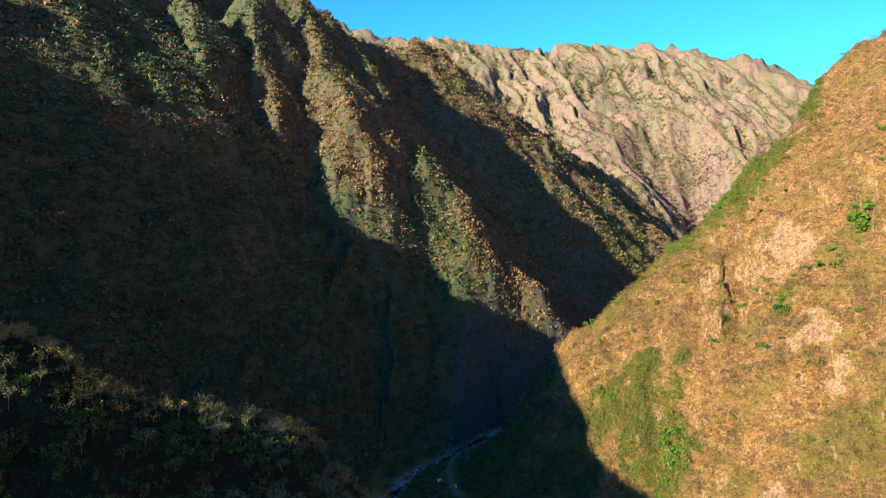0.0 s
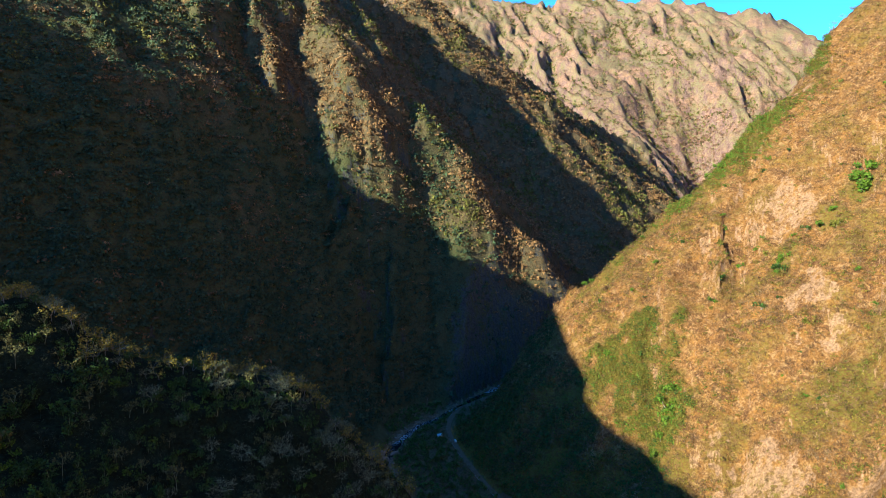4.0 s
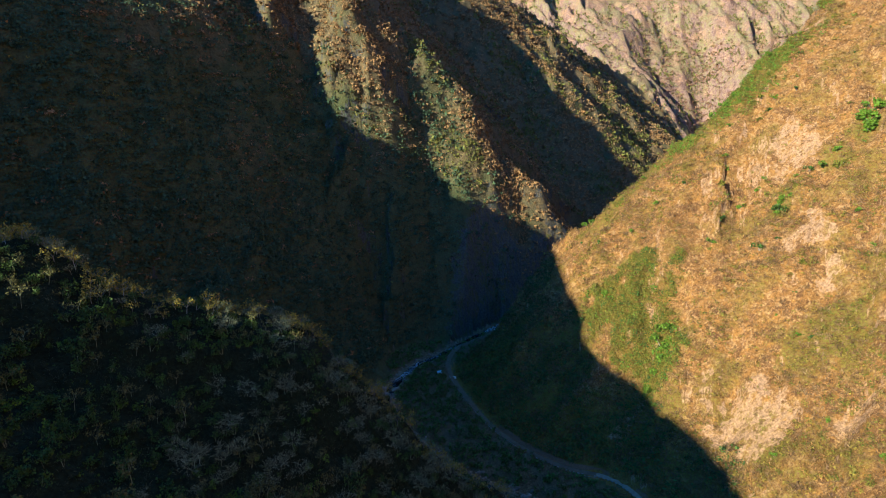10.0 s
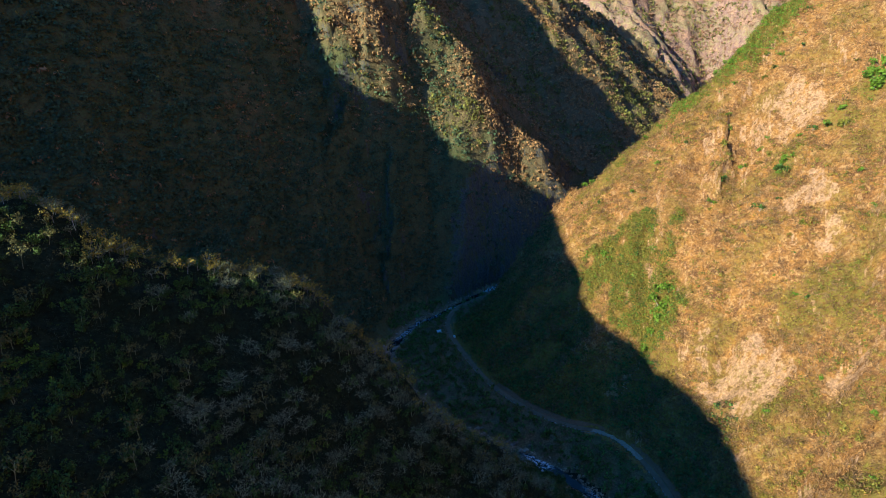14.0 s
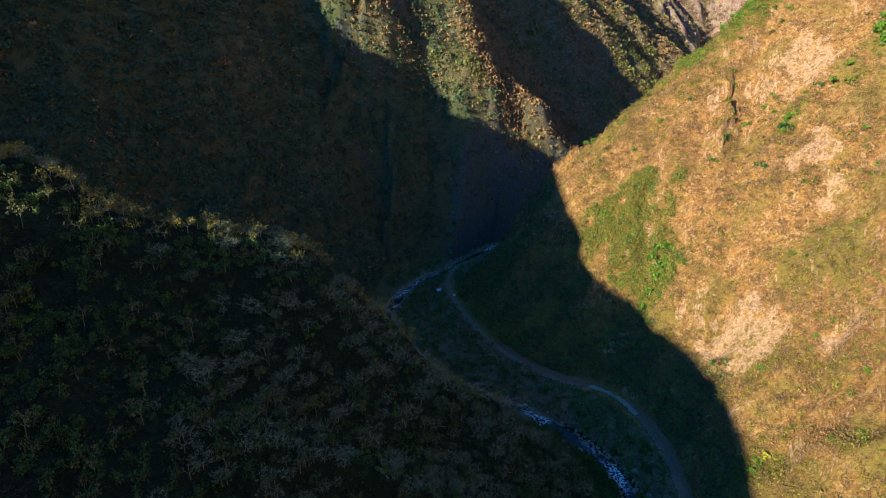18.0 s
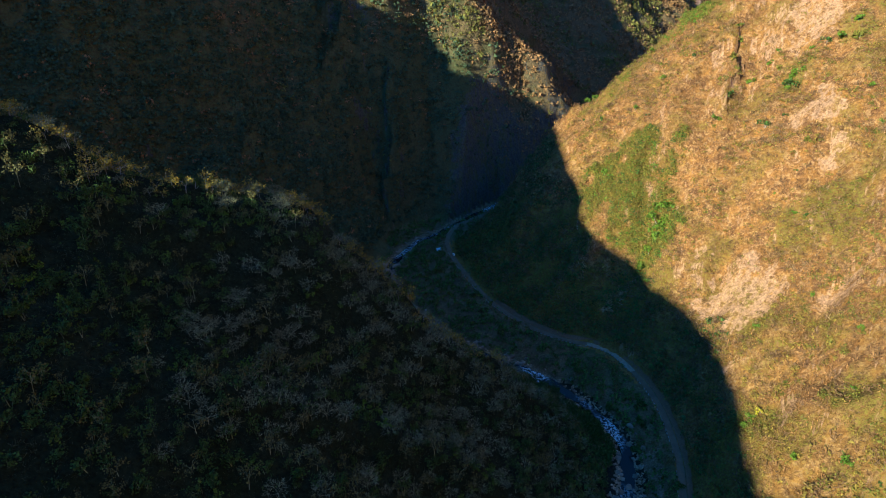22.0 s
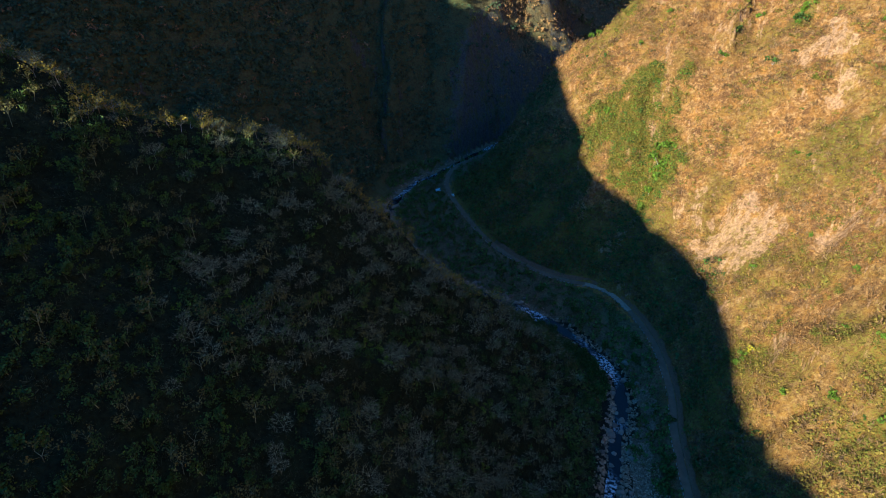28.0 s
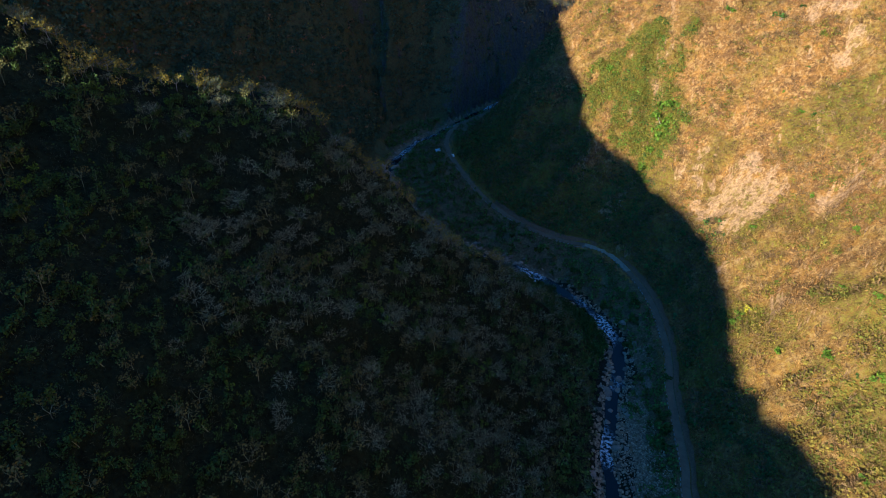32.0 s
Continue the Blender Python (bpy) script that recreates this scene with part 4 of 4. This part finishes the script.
ok = (hr > 8.5) & (hr < 20) & (hd > 12) & (np.interp(fy, [285, 323, 359, 412, 450, 500, 560], [129, 127, 105, 38, -6, -40, -60]) > fx) & (rng.random(len(fx)) < 0.75)
woods("bank_trees", [(GREEN_SHAPES, *scatter(fx[ok], fy[ok], 0.9, 1.7))], "tall dark green trees leaning over the river bank", "trees")


# ---- things along road and river ----
def part(name, bm, material, parent, label=""):
    """Links a bmesh as one mesh under a thing or a part."""
    me = bpy.data.meshes.new(name)
    bm.to_mesh(me)
    bm.free()
    me.materials.append(material)
    ob = new(name, me)
    ob.parent = parent
    return tagged(ob, label)


def block(size, at=(0, 0, 0), bevel=0.0, top=1.0):
    """A bevelled block on its base, its top drawn in by a factor."""
    bm = bmesh.new()
    bmesh.ops.create_cube(bm, size=1.0)
    for v in bm.verts:
        k = top if v.co.z > 0 else 1.0
        v.co = (v.co.x * size[0] * k + at[0], v.co.y * size[1] * k + at[1], (v.co.z + 0.5) * size[2] + at[2])
    if bevel:
        bmesh.ops.bevel(bm, geom=bm.edges[:], offset=bevel, segments=1, affect="EDGES")
    return bm


def side_points(line, off, start, end, step):
    """Points beside a plan line, with the heading there."""
    d = np.gradient(line, axis=0)
    d /= np.linalg.norm(d, axis=1)[:, None]
    q = line + np.stack([d[:, 1], -d[:, 0]], 1) * off
    s = np.concatenate([[0], np.cumsum(np.linalg.norm(np.diff(q, axis=0), axis=1))])
    at = np.arange(0, s[-1], step)
    x, y, h = np.interp(at, s, q[:, 0]), np.interp(at, s, q[:, 1]), np.arctan2(np.interp(at, s, d[:, 1]), np.interp(at, s, d[:, 0]))
    m = (y > start) & (y < end)
    return x[m], y[m], h[m]


LANE = smooth_line(ROAD, 2.5)

# pale concrete repair on the bend, and the bare cutting above the road
near_bend = LANE[(LANE[:, 1] > 376) & (LANE[:, 1] < 413) & (LANE[:, 0] > 124)]
patch = ribbon("road_patch", near_bend, 2.35, 12.99, M_CONCRETE)
tagged(patch, "pale concrete repair slab on the road bend", "road patch", kind="structure")
cut_line = LANE[(LANE[:, 1] > 150) & (LANE[:, 1] < 480)]
d = np.gradient(cut_line, axis=0)
d /= np.linalg.norm(d, axis=1)[:, None]
out = np.stack([d[:, 1], -d[:, 0]], 1)
v, n = [], len(cut_line)
for k, (off, rise) in enumerate(((3.0, 0.0), (3.9, 0.5), (4.9, 1.6), (5.8, 2.8))):
    wob = 0.8 * fbm(cut_line[:, 0], cut_line[:, 1], 9, 3, 131 + k) * (k > 0)
    v.append(np.column_stack([cut_line + out * (off + wob)[:, None], 12.93 + rise + 0.5 * wob]))
i = np.arange(n - 1)
cutting = mesh_object("road_cutting", np.concatenate(v), np.concatenate([np.stack([i + k * n, i + 1 + k * n, i + 1 + (k + 1) * n, i + (k + 1) * n], -1) for k in range(3)])[:, ::-1], [M_EARTH])
tagged(cutting, "raw brown earth cutting above the road", "cutting", kind="structure")

# guard stones on the river side of the road
gx, gy, gh = side_points(LANE, -2.9, 140, 690, 3.4)
first = None
for x, y, h in zip(gx, gy, gh):
    if rng.random() < 0.25:
        continue
    m = pose(float(x), float(y), 12.7, 0, 0, math.degrees(h) + float(rng.normal(0, 4)))
    if first is None:
        bm = block((1.9, 0.5, 0.85), bevel=0.07, top=0.93)
        me = bpy.data.meshes.new("guard_stone")
        bm.to_mesh(me)
        bm.free()
        me.materials.append(M_STONE)
        first = tagged(new("guard_stone", me), "whitewashed guard stone on the road's edge", "guard stone", "guard stones along the road")
        first.matrix_basis = m
    else:
        copy_thing(first, m)


# masonry that holds the road above the river
def retaining_wall(start, end, height, label):
    x, y, h = side_points(LANE, -3.9, start, end, 2.0)
    wall = new("retaining_wall")
    wall.location = (float(x[0]), float(y[0]), 12.6 - height)
    tagged(wall, label, "retaining wall")
    stone = None
    for k in range(len(x)):
        for course in range(int(height / 0.8)):
            if stone is None:
                bm = block((1.94, 0.7, 0.76), bevel=0.06)
                me = bpy.data.meshes.new("stone")
                bm.to_mesh(me)
                bm.free()
                me.materials.append(M_WALL)
                stone = me
            ob = new("stone", stone)
            ob.parent = wall
            lean = 0.18 * (int(height / 0.8) - course)
            ob.location = (float(x[k] - x[0] - lean * math.sin(-h[k]) * -1), float(y[k] - y[0] - lean * math.cos(h[k]) * 0.0), course * 0.8)
            ob.rotation_euler = (0, 0, float(h[k]) + float(rng.normal(0, 0.03)))
    return wall


retaining_wall(262, 284, 4.8, "grey masonry retaining wall under the road's edge")
retaining_wall(388, 413, 4.0, "grey masonry retaining wall below the concrete bend")


# ---- boulders and rubble ----
def boulder_mesh(seed, sub=2):
    bm = bmesh.new()
    bmesh.ops.create_icosphere(bm, subdivisions=sub, radius=1.0)
    for v in bm.verts:
        c = v.co * 0.9 + Vector((seed * 7.3, seed * 3.1, 0))
        v.co *= 1 + 0.5 * noise.noise(c) + 0.22 * noise.noise(c * 2.7)
        v.co.z *= 0.68
        v.co.x *= 1.22
    me = bpy.data.meshes.new("boulder")
    bm.to_mesh(me)
    bm.free()
    return me


STONES = [boulder_mesh(k) for k in range(6)]
for me in STONES:
    me.materials.append(M_ROCK)
count = 0
spots = [(112.5, 262, 2.3), (118, 268, 1.9), (113, 255, 1.7), (121, 262, 2.0), (124, 272, 2.2), (120, 283, 1.7), (131, 281, 1.8), (134, 296, 1.6), (112, 245, 1.5), (108, 236, 1.7), (116, 240, 1.5), (-62, 560, 5.0), (-52, 574, 4.0), (-42, 590, 3.2), (-63, 546, 4.2)]
while len(spots) < 230:
    k = int(rng.integers(0, len(RIVER_LINE)))
    off = float(rng.choice([-1, 1])) * float(rng.uniform(4.5, 12.0))
    q = RIVER_LINE[k] + rng.normal(0, 1.5, 2)
    t = RIVER_LINE[min(k + 1, len(RIVER_LINE) - 1)] - RIVER_LINE[max(k - 1, 0)]
    t /= np.linalg.norm(t)
    x, y = q[0] + t[1] * off, q[1] - t[0] * off
    if 150 < y < 700:
        spots.append((x, y, 0.7 + 1.7 * rng.random() ** 2))
bz = land_height(np.array([s[0] for s in spots]), np.array([s[1] for s in spots]))[0]
for (x, y, r), z in zip(spots, bz):
    ob = new("boulder", STONES[int(rng.integers(6))])
    ob.matrix_basis = Matrix.LocRotScale((float(x), float(y), max(float(z), -0.3) + 0.18 * float(r)), Euler((float(rng.normal(0, 0.15)), float(rng.normal(0, 0.15)), float(rng.uniform(0, 6.3)))), (float(r),) * 3)
    tagged(ob, "large rounded pale river boulder" if r > 2.1 else "rounded grey boulder on the river bank", "boulder", "boulders along the river")

pebble = [boulder_mesh(20 + k, 1) for k in range(4)]
shapes = []
for me in pebble:
    v = np.zeros(len(me.vertices) * 3)
    me.vertices.foreach_get("co", v)
    f = np.zeros(len(me.polygons) * 3, int)
    me.polygons.foreach_get("vertices", f)
    shapes.append([((v.reshape(-1, 3), f.reshape(-1, 3)), M_RUBBLE)])
    bpy.data.meshes.remove(me)
k = rng.integers(0, len(RIVER_LINE), 10500)
t = np.gradient(RIVER_LINE, axis=0)[k]
t /= np.linalg.norm(t, axis=1)[:, None]
off = rng.choice([-1.0, 1.0], 10500) * rng.uniform(3.0, 8.5, 10500)
q = RIVER_LINE[k] + np.stack([t[:, 1], -t[:, 0]], 1) * off[:, None] + rng.normal(0, 1.6, (10500, 2))
bar = np.column_stack([rng.uniform(110, 134, 2400), rng.uniform(180, 250, 2400)])
chute = np.column_stack([np.interp(u := rng.random(220), [0, 1], [143, 176]), np.interp(u, [0, 1], [420, 452])]) + rng.normal(0, 1.6, (220, 2))
q = np.concatenate([q[(q[:, 1] < 300) | (rng.random(len(q)) < np.where(q[:, 1] < 430, 0.35, 0.15))]])
q = q[(q[:, 1] > 140) & (q[:, 1] < 720)]
hz, hw, hr, hd = land_height(q[:, 0], q[:, 1])
q = q[(hd > 4.5)]
bar = bar[land_height(bar[:, 0], bar[:, 1])[3] > 4.5]
woods("river_rubble", [(shapes, *scatter(q[:, 0], q[:, 1], 0.35, 1.1, 0.0)), (shapes, *scatter(bar[:, 0], bar[:, 1], 0.2, 0.6, 0.05)), (shapes, *scatter(chute[:, 0], chute[:, 1], 0.2, 0.6, 0.0))], "pale grey stones and rubble along the river bed", "rubble")


# ---- hut and van ----
def hut(x, y, z, turn):
    base = new("hut")
    base.matrix_basis = pose(x, y, z, 0, 0, turn)
    tagged(base, "small roadside hut with a pale blue sheet roof", "hut")
    wall = part("wall", block((5.0, 3.6, 2.6)), M_LIME, base)
    part("door", block((0.9, 0.06, 2.0), (0.6, -1.83, 0.02)), M_DARK, wall, "dark open doorway")
    part("window", block((0.9, 0.06, 0.8), (-1.3, -1.83, 1.1)), M_DARK, wall, "dark window opening")
    for k in range(8):
        bm = block((0.72, 4.6, 0.06), (-2.5 + 0.715 * k, 0, 2.62), 0.0)
        for v in bm.verts:
            v.co.z += 0.12 * v.co.y + (0.03 if k % 2 else 0.0)
        part("roof_sheet", bm, M_ROOF, base)
    return base


hz = land_height(np.array([-4.0]), np.array([592.0]))[0][0]
hut(-4.0, 592.0, float(hz) - 0.1, 20)


def van(x, y, z, turn):
    base = new("van")
    base.matrix_basis = pose(x, y, z, 0, 0, turn)
    tagged(base, "small white van parked at the roadside", "van")
    bm = block((4.7, 1.85, 1.05), (0, 0, 0.35), 0.12)
    body = part("body", bm, M_PAINT, base)
    part("cabin", block((3.6, 1.7, 0.75), (-0.4, 0, 1.38), 0.12, 0.86), M_PAINT, base)
    part("windscreen", block((0.08, 1.4, 0.55), (1.36, 0, 1.42)), M_DARK, body)
    for s in (-1, 1):
        part("side_window", block((2.6, 0.05, 0.42), (-0.4, s * 0.83, 1.5)), M_DARK, body)
        for e in (-1, 1):
            bm = bmesh.new()
            bmesh.ops.create_cone(bm, cap_ends=True, segments=16, radius1=0.34, radius2=0.34, depth=0.22, matrix=Matrix.Translation((e * 1.45, s * 0.86, 0.34)) @ Matrix.Rotation(math.pi / 2, 4, "X"))
            part("wheel", bm, M_DARK, base)
    return base


van(12.6, 577.5, 12.96, 110)


# ---- single green trees on the sunny hillside and by the river ----
SUNNY = [(158, 536, 2.4), (193, 472, 3.2), (188, 466, 2.8), (196, 480, 2.7), (183, 458, 2.3), (176, 452, 2.0), (378, 530, 3.2), (384, 536, 3.0), (391, 545, 2.6), (436, 589, 1.8), (305, 520, 1.4), (300, 512, 1.0), (284, 590, 1.3), (350, 524, 1.3), (173, 662, 1.6), (166, 664, 1.2), (228, 348, 1.0), (197, 284, 1.3), (202, 290, 1.1), (311, 640, 1.4), (300, 642, 1.6), (290, 645, 1.5)]
SUNNY += [(320, 640, 1.3), (334, 648, 1.2), (345, 655, 1.4), (270, 640, 1.1), (240, 655, 1.2), (225, 655, 1.1), (420, 560, 1.3), (340, 470, 1.0), (260, 350, 0.9), (275, 420, 0.8), (322, 530, 0.9), (400, 500, 1.1), (240, 240, 1.0), (215, 225, 1.2), (225, 200, 1.3), (250, 210, 1.0), (200, 240, 1.1), (262, 300, 0.8)]
tree_parts = [full_bush(280, 0.36, 4.6, 4.2) for _ in range(4)]
protos = []
px = np.array([s[0] for s in SUNNY], float)
py = np.array([s[1] for s in SUNNY], float)
pz = land_height(px, py)[0]
for k, (x, y, s) in enumerate(SUNNY):
    at = (float(x), float(y), float(pz[k]) - 0.2)
    if k < 4:
        protos.append(single("green_tree", [("trunk", tree_parts[k][0], M_BARK), ("crown", tree_parts[k][1], M_BRIGHT)], "fresh green leafy tree on the dry hillside", "tree", "green trees on the hillside", at, 0.7 * k, s))
    else:
        stand([protos[k % 4]], np.array([at]), np.array([rng.uniform(0, 6.3)]), np.array([s]))
# bushes dotted over the hillside, one by one
M_YELLOW = plain_material("yellow blossom", (0.34, 0.30, 0.02), (0.22, 0.20, 0.02), 2.0, 0.7, 0.3, random_from="island")
DOTTED = [(352, 603, 1.3), (327, 619, 1.6), (336, 613, 1.3), (330, 607, 1.6), (320, 608, 1.6), (284, 584, 2.4), (304, 551, 1.4), (296, 548, 1.6), (301, 537, 1.8), (307, 521, 2.1), (301, 515, 2.4), (329, 525, 1.6), (340, 523, 2.2), (346, 511, 2.2), (350, 510, 1.6), (245, 589, 1.8), (219, 594, 1.8), (193, 581, 1.6), (161, 588, 1.6), (260, 551, 2.1), (272, 566, 1.9), (278, 573, 1.9), (260, 536, 1.9), (282, 548, 1.8), (249, 522, 1.8), (276, 492, 2.1), (294, 459, 1.6)]
bush_shapes = [full_bush(80, 0.42, 3.6, 3.2) for _ in range(6)]
wx, wy = rng.uniform(150, 470, 400), rng.uniform(130, 640, 400)
hz, hw, hr, hd = land_height(wx, wy)
fit = np.flatnonzero((hw == 1) & (hz > 60) & (patches(wx, wy, BARE) < 0.2))[:110]
spots_b = DOTTED + [(float(wx[k]), float(wy[k]), float(rng.uniform(0.5, 1.3))) for k in fit]
protos_b = []
for k, (x, y, s) in enumerate(spots_b):
    at = (float(x), float(y), float(land_height(np.array([float(x)]), np.array([float(y)]))[0][0]) - 0.2)
    if k < 6:
        tint, word = ((M_LEAF, "dark green"), (M_MEADOW, "olive green"), (M_BRIGHT, "fresh green"))[k % 3]
        protos_b.append(single("bush", [("stems", bush_shapes[k][0], M_BARK), ("crown", bush_shapes[k][1], tint)], word + " leafy bush on the dry hillside", "bush", word + " bushes on the hillside", at, 0.8 * k, s))
    else:
        stand([protos_b[int(rng.integers(6))]], np.array([at]), np.array([rng.uniform(0, 6.3)]), np.array([s]))
yellow = single("bush", [("stems", bush_shapes[0][0], M_BARK), ("crown", bush_shapes[1][1], M_YELLOW)], "bright yellow flowering bush on the dry hillside", "bush", "", (208.0, 289.0, 48.7), 0.4, 1.5)
BIG = [(136, 220, 2.4), (132, 212, 1.9), (140, 229, 1.7), (138, 300, 1.7), (146, 325, 1.9), (150, 340, 1.6), (128, 345, 1.6), (150, 262, 1.3), (112, 385, 1.5)]
river_parts = [full_bush(190, 0.42, 4.2, 3.6) for _ in range(3)]
protos = []
for k, (x, y, s) in enumerate(BIG):
    at = (float(x), float(y), float(land_height(np.array([float(x)]), np.array([float(y)]))[0][0]) - 0.2)
    if k < 3:
        protos.append(single("green_tree", [("trunk", river_parts[k][0], M_BARK), ("crown", river_parts[k][1], M_LEAF)], "broad dark green tree between river and road", "tree", "dark green trees by the river", at, 0.9 * k, s))
    else:
        stand([protos[k % 3]], np.array([at]), np.array([rng.uniform(0, 6.3)]), np.array([s]))

# leafless trees on the skyline of the hillside
sky_x = np.array([405, 418, 428, 436, 447, 459, 470, 482, 494, 506, 470, 441], float)
sky_y = np.interp(sky_x, EAST_CREST_X, EAST_CREST_Y) - rng.uniform(0, 5, len(sky_x))
place, turn, size = scatter(sky_x, sky_y, 0.9, 1.6)
protos = []
for k in range(len(sky_x)):
    if k < 4:
        w, f = BARE_SHAPES[k][0][0], BARE_SHAPES[k][1][0]
        protos.append(single("tree", [("trunk", w, M_BARK), ("crown", f, M_TWIG)], "leafless grey tree on the hillside skyline", "tree", "bare trees on the skyline", place[k], float(turn[k]), float(size[k])))
    else:
        stand([protos[k % 4]], place[k:k + 1], turn[k:k + 1], size[k:k + 1])
